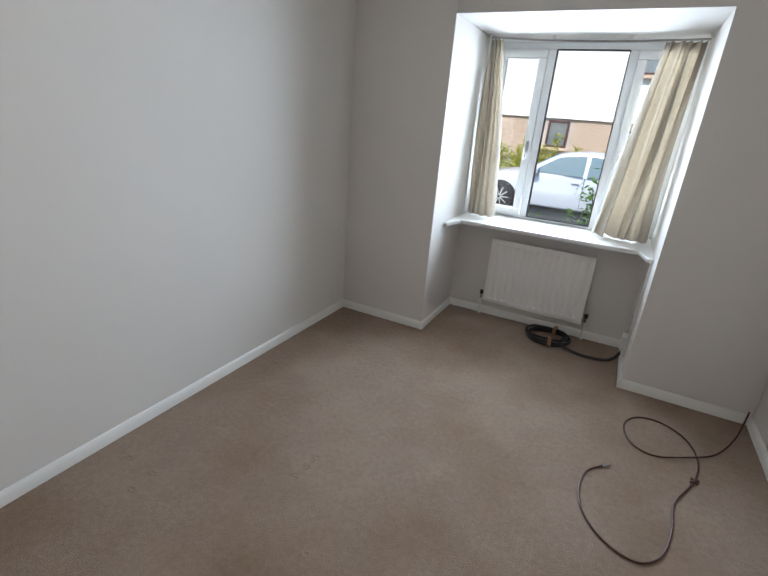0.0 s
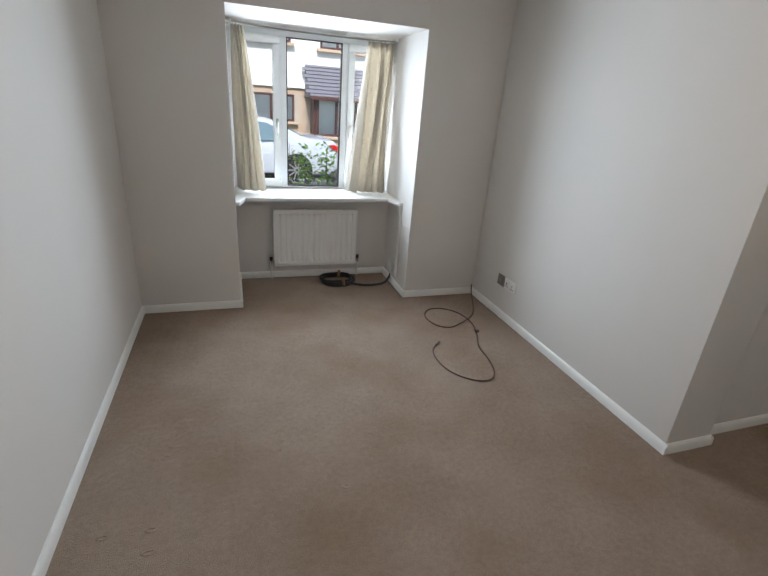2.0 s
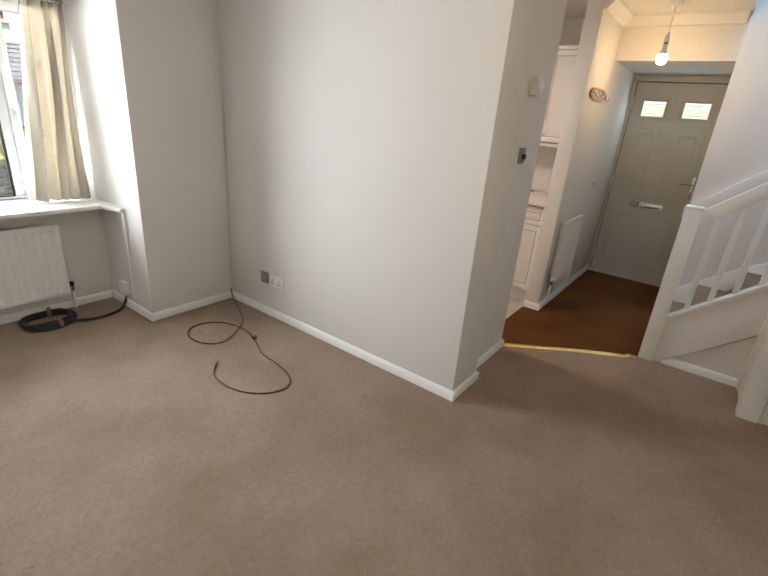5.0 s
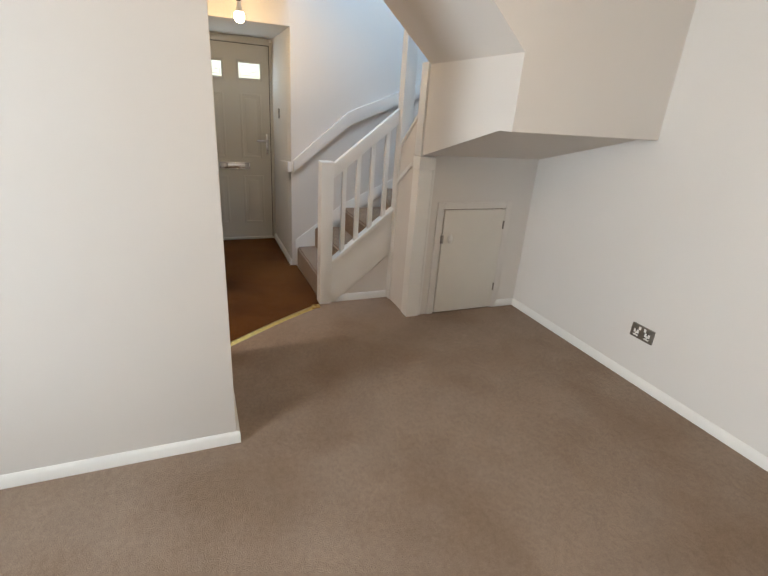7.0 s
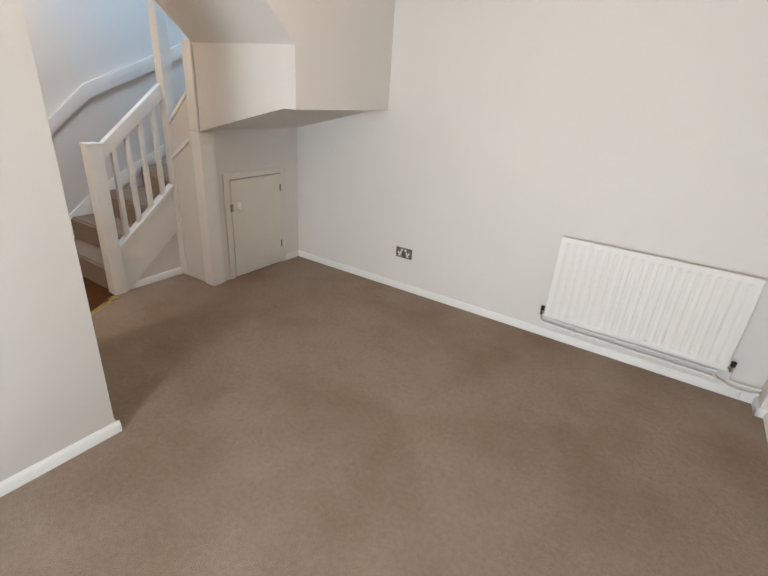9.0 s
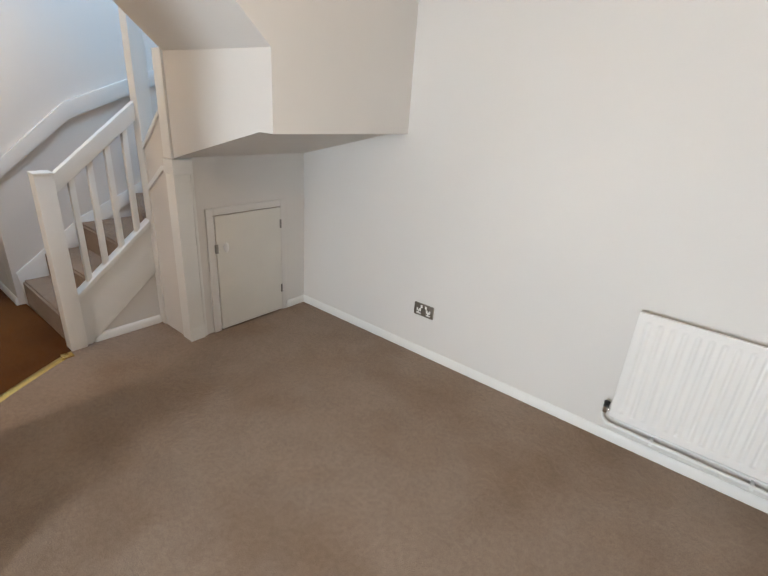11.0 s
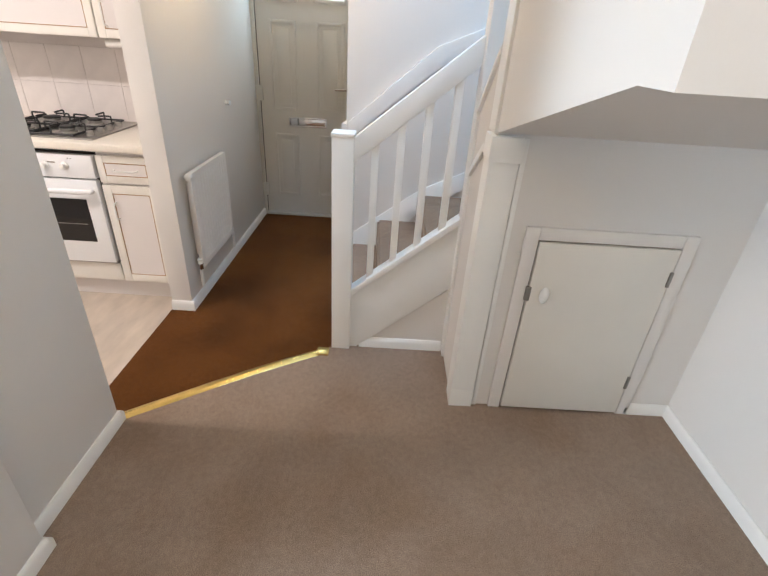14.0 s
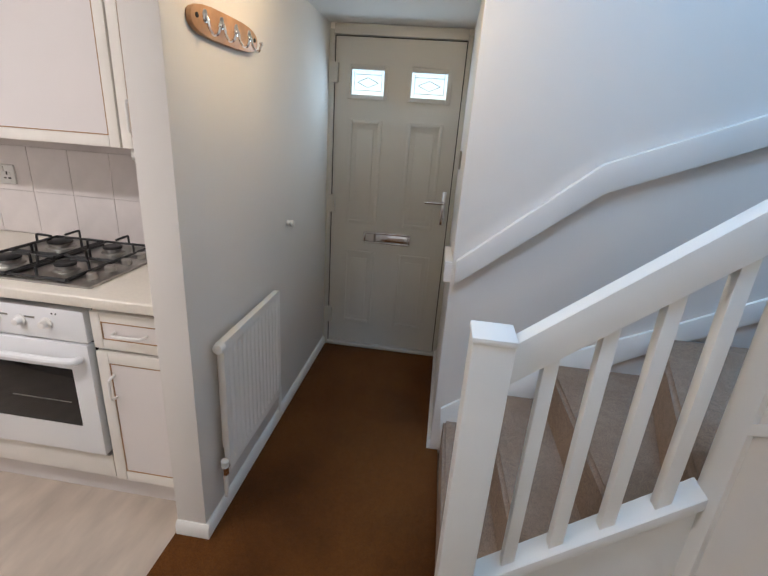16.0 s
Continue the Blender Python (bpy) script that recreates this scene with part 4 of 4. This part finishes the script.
# furniture dents pressed into the pile: low rims round shallow hollows
for x, y in ((-1.335, 1.44), (-1.312, 1.51), (-1.33, 1.615), (-1.50, 1.075), (-1.345, 1.07), (-1.34, 0.975), (-0.842, 1.43), (-0.855, 1.37), (-0.84, 1.50), (-1.26, 1.69), (-0.60, 1.10)):
    d = lathe([(0.034, 0.0005), (0.026, 0.0045), (0.017, 0.004), (0.012, 0.001)], (0, 0, 0), seg=14)
    dm = part("carpet_dent", d, CARPET, carpet)
    dm.location = (x, y, 0.0)
    dm.scale = (random.uniform(0.5, 0.8), random.uniform(0.35, 0.5), 0.5)

# ---- kitchen ----
KF = 2.765
worktop = tagged(part("worktop", box(2.735, KX, 1.152, 3.29, 0.868, 0.908, 0.010, 3), WORKTOP), "cream laminate kitchen worktop with rounded edge", "worktop")


def framed_front(parent, name, y0, y1, z0, z1, x, rail=0.045):
    """A cabinet front in the x plane: cream frame, tan groove, pale panel."""
    d = part(name, box(x + 0.004, x + 0.02, y0 + rail - 0.004, y1 - rail + 0.004, z0 + rail - 0.004, z1 - rail + 0.004), LILAC, parent)
    fbm = bm_new()
    for a in ((y0, y0 + rail, z0, z1), (y1 - rail, y1, z0, z1), (y0 + rail, y1 - rail, z0, z0 + rail), (y0 + rail, y1 - rail, z1 - rail, z1)):
        add_box(fbm, x, x + 0.021, *a, 0.004)
    part("front_frame", fbm, CREAM, d)
    g = bm_new()
    r2 = rail + 0.002
    for a in ((y0 + rail, y0 + r2 + 0.002, z0 + rail, z1 - rail), (y1 - r2 - 0.002, y1 - rail, z0 + rail, z1 - rail), (y0 + r2, y1 - r2, z0 + rail, z0 + r2 + 0.002), (y0 + r2, y1 - r2, z1 - r2 - 0.002, z1 - rail)):
        add_box(g, x + 0.002, x + 0.005, *a)
    part("groove_line", g, GROOVE, d)
    return d


def bow_handle(parent, p, q, out=0.03):
    p, q = Vector(p), Vector(q)
    o = Vector((-out, 0, 0))
    part("handle", tube([p, p + o * 0.9 + (q - p) * 0.08, p + o + (q - p) * 0.3, p + o + (q - p) * 0.7, q + o * 0.9 - (q - p) * 0.08, q], 0.005, 8, 4), WHITEP, parent, "white bow handle")


bu = thing("base_cabinet", (KF, 1.3, 0.14), "narrow cream-framed base cabinet with drawer above door", "cabinet")
part("body", box(KF + 0.022, KX - 0.002, 1.153, 1.447, 0.14, 0.866), LILAC, bu)
dr = framed_front(bu, "drawer", 1.155, 1.443, 0.705, 0.845, KF, 0.036)
bow_handle(dr, (KF, 1.355, 0.775), (KF, 1.235, 0.775))
dd = framed_front(bu, "door", 1.155, 1.443, 0.122, 0.692, KF)
bow_handle(dd, (KF, 1.385, 0.60), (KF, 1.385, 0.51))
for y0, y1 in ((2.06, 2.66), (2.665, 3.28)):
    b2 = thing("base_cabinet", (KF, (y0 + y1) / 2, 0.14), "cream-framed kitchen base cabinet with drawer above door", "cabinet")
    part("body", box(KF + 0.022, KX - 0.002, y0, y1, 0.14, 0.866), LILAC, b2)
    bow_handle(framed_front(b2, "drawer", y0, y1, 0.705, 0.845, KF, 0.036), (KF, y0 + 0.36, 0.775), (KF, y0 + 0.24, 0.775))
    bow_handle(framed_front(b2, "door", y0, y1, 0.122, 0.692, KF), (KF, y0 + 0.07, 0.60), (KF, y0 + 0.07, 0.51))
plinth = tagged(part("plinth", box(2.815, 2.833, 1.153, 3.29, 0.0, 0.121), LILAC), "pale plinth board under the kitchen units", "plinth")

ov = thing("oven", (KF, 1.755, 0.14), "white built-in electric oven with black glass door", "oven")
part("housing", box(KF + 0.03, KX - 0.004, 1.452, 2.056, 0.14, 0.866), DARK, ov)
part("lower_panel", box(KF + 0.006, KF + 0.03, 1.452, 2.056, 0.122, 0.232, 0.003), CREAM, ov)
part("steel_strip", box(KF - 0.004, KF + 0.02, 1.455, 2.053, 0.233, 0.242, 0.002), STEEL, ov)
cp = part("control_panel", box(KF - 0.012, KF + 0.03, 1.456, 2.052, 0.722, 0.842, 0.006), OVENW, ov)
for y in (1.60, 1.70, 1.80, 1.90):
    part("knob", lathe([(0.021, 0), (0.021, 0.006), (0.014, 0.010), (0.012, 0.028), (0.006, 0.03)], (KF - 0.012, y, 0.785), (-1, 0, 0)), WHITEP, cp)
for y in (1.645, 1.75):
    part("marking", box(KF - 0.0135, KF - 0.0115, y, y + 0.04, 0.797, 0.803), NICKEL, cp)
for y in (1.575, 1.56):
    part("lamp_dot", cyl((KF - 0.0135, y, 0.823), (KF - 0.011, y, 0.823), 0.003, seg=8), DARK, cp)
odo = part("oven_door", box(KF - 0.016, KF + 0.022, 1.458, 2.05, 0.245, 0.714, 0.004), OVENW, ov)
part("door_glass", box(KF - 0.018, KF - 0.010, 1.533, 1.977, 0.37, 0.612, 0.001), OVENG, odo)
part("rack_line", box(KF - 0.0195, KF - 0.0175, 1.56, 1.80, 0.470, 0.473), STEEL, odo, "thin bright oven shelf edge")
part("handle", tube([(KF - 0.016, 1.49, 0.66), (KF - 0.045, 1.50, 0.662), (KF - 0.058, 1.58, 0.665), (KF - 0.06, 1.755, 0.666), (KF - 0.058, 1.93, 0.665), (KF - 0.045, 2.01, 0.662), (KF - 0.016, 2.02, 0.66)], 0.014, 10, 5), OVENW, odo)

hob = thing("gas_hob", (3.02, 1.75, 0.908), "stainless steel four-burner gas hob with black pan supports", "hob")
part("hob_plate", box(2.80, 3.31, 1.455, 2.035, 0.908, 0.918, 0.004), STEEL, hob)
for x in (2.93, 3.18):
    for y, r in ((1.655, 0.036), (1.90, 0.046)):
        bnr = part("burner", lathe([(r * 1.25, 0), (r * 1.2, 0.008), (r * 0.95, 0.012), (r * 0.95, 0.022)], (x, y, 0.917)), STEEL, hob)
        part("burner_cap", lathe([(r * 1.02, 0), (r * 1.05, 0.006), (r * 0.9, 0.010)], (x, y, 0.939)), BLACKI, bnr)
for i, x in enumerate((2.88, 2.97, 3.06, 3.15)):
    part("hob_knob", lathe([(0.020, 0), (0.019, 0.018), (0.015, 0.022)], (x, 1.507, 0.918)), STEEL, hob)
for y0, y1 in ((1.555, 1.775), (1.79, 2.02)):
    ps = bm_new()
    x0, x1, z = 2.815, 3.295, 0.926
    tube([(x0, y0, z), (x1, y0, z), (x1, y1, z), (x0, y1, z), (x0, y0, z)], 0.006, 6, 1, ps)
    tube([(3.055, y0, z), (3.055, y1, z)], 0.006, 6, 1, ps)
    ym = (y0 + y1) / 2
    for xc in (2.93, 3.18):
        for ax, ay in ((0.115, 0), (-0.115, 0), (0, 0.105), (0, -0.105)):
            tube([(xc + ax, ym + ay, z), (xc + ax, ym + ay, z + 0.032), (xc + ax * 0.9, ym + ay * 0.9, z + 0.038), (xc + ax * 0.32, ym + ay * 0.32, z + 0.036)], 0.005, 6, 3, ps)
    part("pan_support", ps, BLACKI, hob, "black cast iron pan support")

for y0, y1, lab in ((1.153, 1.44, "narrow cream-framed wall cupboard over the worktop"), (1.444, 1.97, "wide cream-framed wall cupboard over the hob"), (1.974, 2.57, "wide cream-framed wall cupboard")):
    wc = thing("wall_cabinet", (3.03, (y0 + y1) / 2, 1.365), lab, "wall cabinet")
    part("body", box(3.052, KX - 0.002, y0, y1, 1.368, 2.07), LILAC, wc)
    dw = framed_front(wc, "door", y0 + 0.002, y1 - 0.002, 1.367, 2.068, 3.03, 0.04)
    if y1 < 1.5:
        bow_handle(dw, (3.03, y0 + 0.23, 1.42), (3.03, y0 + 0.23, 1.53))
    part("cornice", box(3.01, KX - 0.002, y0, y1, 2.071, 2.10, 0.006), CREAM, wc)
ul = thing("cupboard_tube_lamp", (3.1, 1.3, 1.34), "white strip lamp under the wall cupboard", "lamp")
part("casing", cyl((3.08, 1.17, 1.343), (3.08, 1.43, 1.343), 0.021), WHITEP, ul)
ks = socket_plate((KX - 0.008, 2.30, 1.18), -90, 0.145, WHITEP, "white double socket on the tiled splashback")
ck = thing("cooker_switch", (0, 0, 0), "white cooker switch with red rocker", "switch")
part("plate", box(-0.043, 0.043, -0.010, 0, -0.043, 0.043, 0.002), WHITEP, ck)
part("rocker", box(-0.012, 0.012, -0.014, -0.008, -0.016, 0.016, 0.002), RED, ck)
ck.matrix_basis = pose(KX - 0.008, 1.26, 1.20, 0, 0, -90)
kl = thing("kitchen_strip_light", (1.8, 2.2, H), "lit fluorescent strip on the kitchen ceiling", "ceiling lamp")
part("casing", box(1.76, 1.84, 1.55, 2.85, 2.31, 2.349, 0.004), WHITEP, kl)
part("diffuser", box(1.765, 1.835, 1.57, 2.83, 2.292, 2.309, 0.006), TUBE, kl)

# splashback tiles
splash = structure("splashback", box(KX - 0.004, KX, 1.152, 2.96, 0.908, 1.366), GROUT, "glazed pale tiled splashback behind the hob", "tiles")
tile_me = mesh_of("tile", box(-0.004, 0.0, -0.0991, 0.0991, -0.0991, 0.0991, 0.001, 1), TILE, 35)
for r in range(2):
    for c in range(9):
        to = new("tile", tile_me)
        to.parent = splash
        to.location = (KX - 0.004, 1.253 + c * 0.2, 1.01 + r * 0.2)

# ---- outside ----
GZ = -0.62
ground = structure("ground", box(-150, 150, 3.99, 300, GZ - 0.5, GZ), GRASS, "lawn and verge outside", "ground")
road = structure("road", box(-40, 40, 8.5, 15.5, GZ, GZ + 0.02), ASPHALT, "grey asphalt parking road", "road")
gback = structure("ground_front", box(-150, 150, -150, S - 0.2, GZ - 0.5, GZ), GRASS, "lawn behind the house", "ground")
CARX, CARY = -1.0, 12.6
HY = 18.0


def house_window(parent, x0, x1, z0, z1, lights, y, fill=NET):
    w = part("window", box(x0, x1, y - 0.03, y + 0.02, z0, z1), fill, parent)
    fbm = bm_new()
    t = 0.075
    for a in ((x0, x1, z0, z0 + t), (x0, x1, z1 - t, z1), (x0, x0 + t, z0 + t, z1 - t), (x1 - t, x1, z0 + t, z1 - t)):
        add_box(fbm, a[0], a[1], y - 0.09, y, a[2], a[3], 0.008)
    for i in range(1, lights):
        xm = x0 + (x1 - x0) * i / lights
        add_box(fbm, xm - 0.045, xm + 0.045, y - 0.085, y, z0 + t, z1 - t, 0.006)
    part("frame", fbm, BROWNF, w)
    part("sill", box(x0 - 0.12, x1 + 0.12, y - 0.16, y, z0 - 0.10, z0, 0.01), BRICK, w)
    part("pane", box(x0 + t, x1 - t, y - 0.052, y - 0.048, z0 + t, z1 - t), GLASS, w)
    return w


ho = thing("house", (0, HY, GZ), "opposite house, white render over orange brick", "house")
BT = 1.80
part("lower_wall", box(-14, 12, HY, HY + 6, GZ, BT), MORTAR, ho, "orange brick ground storey")
part("upper_wall", box(-14, 12, HY - 0.06, HY + 6, BT, 5.6), RENDERW, ho, "white rendered upper storey")
part("roof", prism([(HY - 0.5, 5.5), (HY + 3, 8.0), (HY + 6.5, 5.5)], "x", -14.3, 12.3), SLATE, ho)
house_window(ho, -0.42, 1.15, 3.22, 4.4, 2, HY - 0.06)
house_window(ho, 2.2, 4.1, 3.14, 4.4, 3, HY - 0.06)
house_window(ho, -2.73, -2.02, 0.80, 1.70, 1, HY)
house_window(ho, -0.41, 1.27, 0.60, 1.54, 2, HY)
part("band", box(-14, 12, HY - 0.09, HY - 0.06, BT - 0.03, BT + 0.03), RENDERW, ho)
# projecting lean-to with slate roof and brown windows
LY = HY - 1.2
ph = part("porch", box(1.80, 4.15, LY, HY, GZ, 0.22), BRICK, ho, "brick lean-to with brown windows")
part("porch_wall", box(1.88, 4.10, LY + 0.03, HY, 0.22, 1.50), BROWNF, ph)
house_window(ho, 1.92, 4.05, 0.22, 1.50, 3, LY + 0.03)
part("corner_post", box(1.80, 1.92, LY - 0.02, LY + 0.12, 0.22, 1.50, 0.01), BROWNF, ph)
part("fascia", box(1.62, 4.32, LY - 0.32, LY - 0.28, 1.42, 1.56, 0.01), BROWNF, ph)
part("roof_slope", prism([(LY - 0.30, 1.48), (HY, 2.60), (HY, 1.50)], "x", 1.66, 4.28), SLATE, ph)
slate_me = mesh_of("slate", box(-0.125, 0.125, 0.0, 0.20, 0.0, 0.022, 0.004, 1), SLATE, 35)
for r in range(9):
    f = r / 9
    for c in range(11):
        so = new("slate", slate_me)
        so.parent = ph
        so.matrix_basis = pose(1.78 + c * 0.252 - (0.126 if r % 2 else 0), LY - 0.30 + 1.5 * f, 1.495 + 1.12 * f + 0.01, 30)
# brick courses on the part of the wall that faces the window
brick_me = mesh_of("brick", box(-0.106, 0.106, -0.012, 0.0, -0.031, 0.031), BRICK, 35)
many = bm_new()
count = 0
for row in range(31):
    z = BT - 0.07 - row * 0.075
    for c in range(62):
        x = -7.2 + c * 0.225 + (0.1125 if row % 2 else 0)
        if (-2.95 < x < -1.8 and 0.68 < z < 1.74) or (-0.63 < x < 1.49 and 0.48 < z < 1.58) or 1.7 < x < 4.25:
            continue
        if count < 300 and -3.6 < x < 1.75:
            bo = new("brick", brick_me)
            bo.parent = ho
            bo.matrix_parent_inverse = ho.matrix_basis.inverted()
            bo.location = (x, HY, z)
            count += 1
        else:
            add_box(many, x - 0.106, x + 0.106, HY - 0.012, HY, z - 0.031, z + 0.031)
tagged(part("brickwork", many, BRICK, ho), kind="stuff")


# parked car, its side to the window, nose to -x
def car(where):
    c = thing("car", (0, 0, 0), "silver four-door saloon parked along the road", "car")
    side = [(-2.38, 0.30), (-2.40, 0.55), (-2.30, 0.72), (-1.5, 0.88), (-1.05, 0.93), (-0.35, 1.36), (0.25, 1.44), (0.85, 1.40), (1.45, 1.12), (1.75, 1.03), (2.32, 1.0), (2.42, 0.78), (2.40, 0.35), (2.2, 0.22), (-2.2, 0.22)]
    bm = bm_new()
    stations = []
    for y, k in ((-0.90, 0), (0.90, 0)):
        ring = []
        for x, z in side:
            tum = max(0.0, z - 0.92) * 0.42
            ring.append(bm.verts.new((x * (1.0), y - math.copysign(tum, y), z)))
        stations.append(ring)
    n = len(side)
    bm.faces.new(stations[0]), bm.faces.new(stations[1][::-1])
    for i in range(n):
        j = (i + 1) % n
        bm.faces.new((stations[0][i], stations[1][i], stations[1][j], stations[0][j]))
    bmesh.ops.recalc_face_normals(bm, faces=bm.faces)
    bmesh.ops.bevel(bm, geom=bm.edges[:], offset=0.06, segments=4, affect="EDGES", profile=0.5)
    body = part("body", bm, CARP, c, smooth=50)

    def side_panel(pts, y):
        b = bm_new()
        vs = []
        for x, z in pts:
            tum = max(0.0, z - 0.92) * 0.42
            vs.append(b.verts.new((x, y + tum, z)))
        b.faces.new(vs)
        r = bmesh.ops.extrude_face_region(b, geom=b.faces[:])
        bmesh.ops.translate(b, vec=(0, 0.02, 0), verts=[q for q in r["geom"] if isinstance(q, bmesh.types.BMVert)])
        bmesh.ops.recalc_face_normals(b, faces=b.faces)
        return b

    for pts in ([(-0.86, 0.95), (-0.30, 1.31), (0.22, 1.37), (0.22, 0.95)], [(0.30, 0.95), (0.30, 1.37), (0.78, 1.33), (1.12, 1.16), (1.20, 0.97)]):
        part("side_window", side_panel(pts, -0.912), CARG, c)
    part("windscreen", prism([(-1.05, 0.95), (-0.38, 1.365), (-0.36, 1.345), (-1.0, 0.93)], "y", -0.68, 0.68), CARG, c)
    part("rear_window", prism([(0.9, 1.395), (1.47, 1.13), (1.43, 1.11), (0.88, 1.375)], "y", -0.66, 0.66), CARG, c)
    for x in (-1.45, 1.42):
        wl = part("wheel", lathe([(0.22, 0.02), (0.31, 0.0), (0.325, 0.03), (0.325, 0.18), (0.29, 0.2)], (x, -0.94, 0.325), (0, 1, 0), 28), TYRE, c)
        rim = part("rim", lathe([(0.215, 0.012), (0.23, 0.0), (0.225, 0.02), (0.19, 0.05)], (x, -0.945, 0.325), (0, 1, 0), 28), DARK, wl)
        for s in range(10):
            a = 2 * math.pi * s / 10
            spoke(x, a, wl)
        # near-black disc on the closed body side, for the shade round the tyre
        part("arch", lathe([(0.37, 0.0), (0.37, 0.03), (0.34, 0.03)], (x, -0.918, 0.325), (0, 1, 0), 28), DARK, c)
    for x in (0.02, 1.0):
        part("door_handle", box(x, x + 0.16, -0.935, -0.90, 0.80, 0.83, 0.008), CARP, c)
    part("mirror", box(-0.85, -0.68, -1.06, -0.88, 0.93, 1.05, 0.03, 3), CARP, c)
    part("tail_lamp", prism([(2.14, 0.90), (2.30, 0.93), (2.425, 0.86), (2.43, 0.76), (2.34, 0.77)], "y", -0.908, -0.55, 0.015), TAILL, c)
    part("headlamp", box(-2.36, -2.05, -0.905, -0.5, 0.62, 0.74, 0.02), CARG, c)
    for x in (-0.95, 0.26, 1.25):
        part("door_gap", box(x, x + 0.008, -0.903, -0.89, 0.3, 0.93), DARK, c)
    c.matrix_basis = pose(*where) @ Matrix.Scale(1.09, 4)
    return c


def spoke(x, a, wl):
    part("spoke", cyl((x + 0.03 * math.cos(a), -0.943, 0.325 + 0.03 * math.sin(a)), (x + 0.22 * math.cos(a), -0.948, 0.325 + 0.22 * math.sin(a)), 0.018, 0.012, 6), ALLOY, wl)


car((CARX, CARY, GZ + 0.02))


def bush(name, cx, cy, z0, rx, ry, rz, leaves, leaf, material, seed, label, spread=1.0):
    """Twigs from a root with many small leaves round an uneven crown."""
    rnd = random.Random(seed)
    b = thing(name, (cx, cy, z0), label, "shrub")
    tw = bm_new()
    tips = []
    for i in range(46):
        a = rnd.uniform(0, 2 * math.pi)
        u = rnd.random() ** 0.5
        tip = Vector((cx + rx * u * math.cos(a), cy + ry * u * math.sin(a), z0 + rz * (0.45 + 0.55 * rnd.random()) * (1.05 - 0.45 * u * u)))
        root = Vector((cx + (tip.x - cx) * 0.6, cy + (tip.y - cy) * 0.6, z0))
        mid = root.lerp(tip, 0.5) + Vector((rnd.uniform(-0.05, 0.05), rnd.uniform(-0.05, 0.05), 0.05))
        tube([root, mid, tip], 0.005, 5, 3, tw)
        tips.append((root, tip))
    verts, faces = [], []
    for i in range(leaves):
        root, tip = tips[rnd.randrange(len(tips))]
        p = root.lerp(tip, rnd.random() ** 0.6) + Vector([rnd.gauss(0, 0.07 * spread) for _ in range(3)])
        s = leaf * rnd.uniform(0.6, 1.3)
        q = Euler((rnd.uniform(-0.9, 0.9), rnd.uniform(-0.9, 0.9), rnd.uniform(0, 6.3))).to_matrix()
        k0 = len(verts)
        for v in ((-s, 0, 0), (-0.2 * s, 0.45 * s, 0.08 * s), (s, 0, 0), (-0.2 * s, -0.45 * s, 0.08 * s), (0, 0, -0.06 * s)):
            verts.append(p + q @ Vector(v))
        faces += [(k0, k0 + 4, k0 + 1), (k0 + 1, k0 + 4, k0 + 2), (k0 + 2, k0 + 4, k0 + 3), (k0 + 3, k0 + 4, k0)]
    part("twigs", tw, TWIG, b)
    me = bpy.data.meshes.new("leaves")
    me.from_pydata(verts, [], faces)
    me.materials.append(material)
    lo = new("leaves", me)
    lo.parent = b
    lo.matrix_parent_inverse = b.matrix_basis.inverted()
    tagged(lo, kind="stuff")
    return b


bush("hedge_shrub", 0.25, 5.4, GZ, 1.5, 0.4, 1.55, 16000, 0.036, LEAF, 4, "loose green leafy shrub close outside the window")
bush("yellow_shrub", -2.6, 16.4, GZ, 3.2, 0.7, 1.75, 6500, 0.085, LEAFY, 9, "yellow-green rounded shrub behind the parked car")
bush("green_shrub", 3.4, 14.6, GZ, 0.8, 0.6, 1.2, 2600, 0.07, LEAF, 12, "green shrub beside the lean-to")
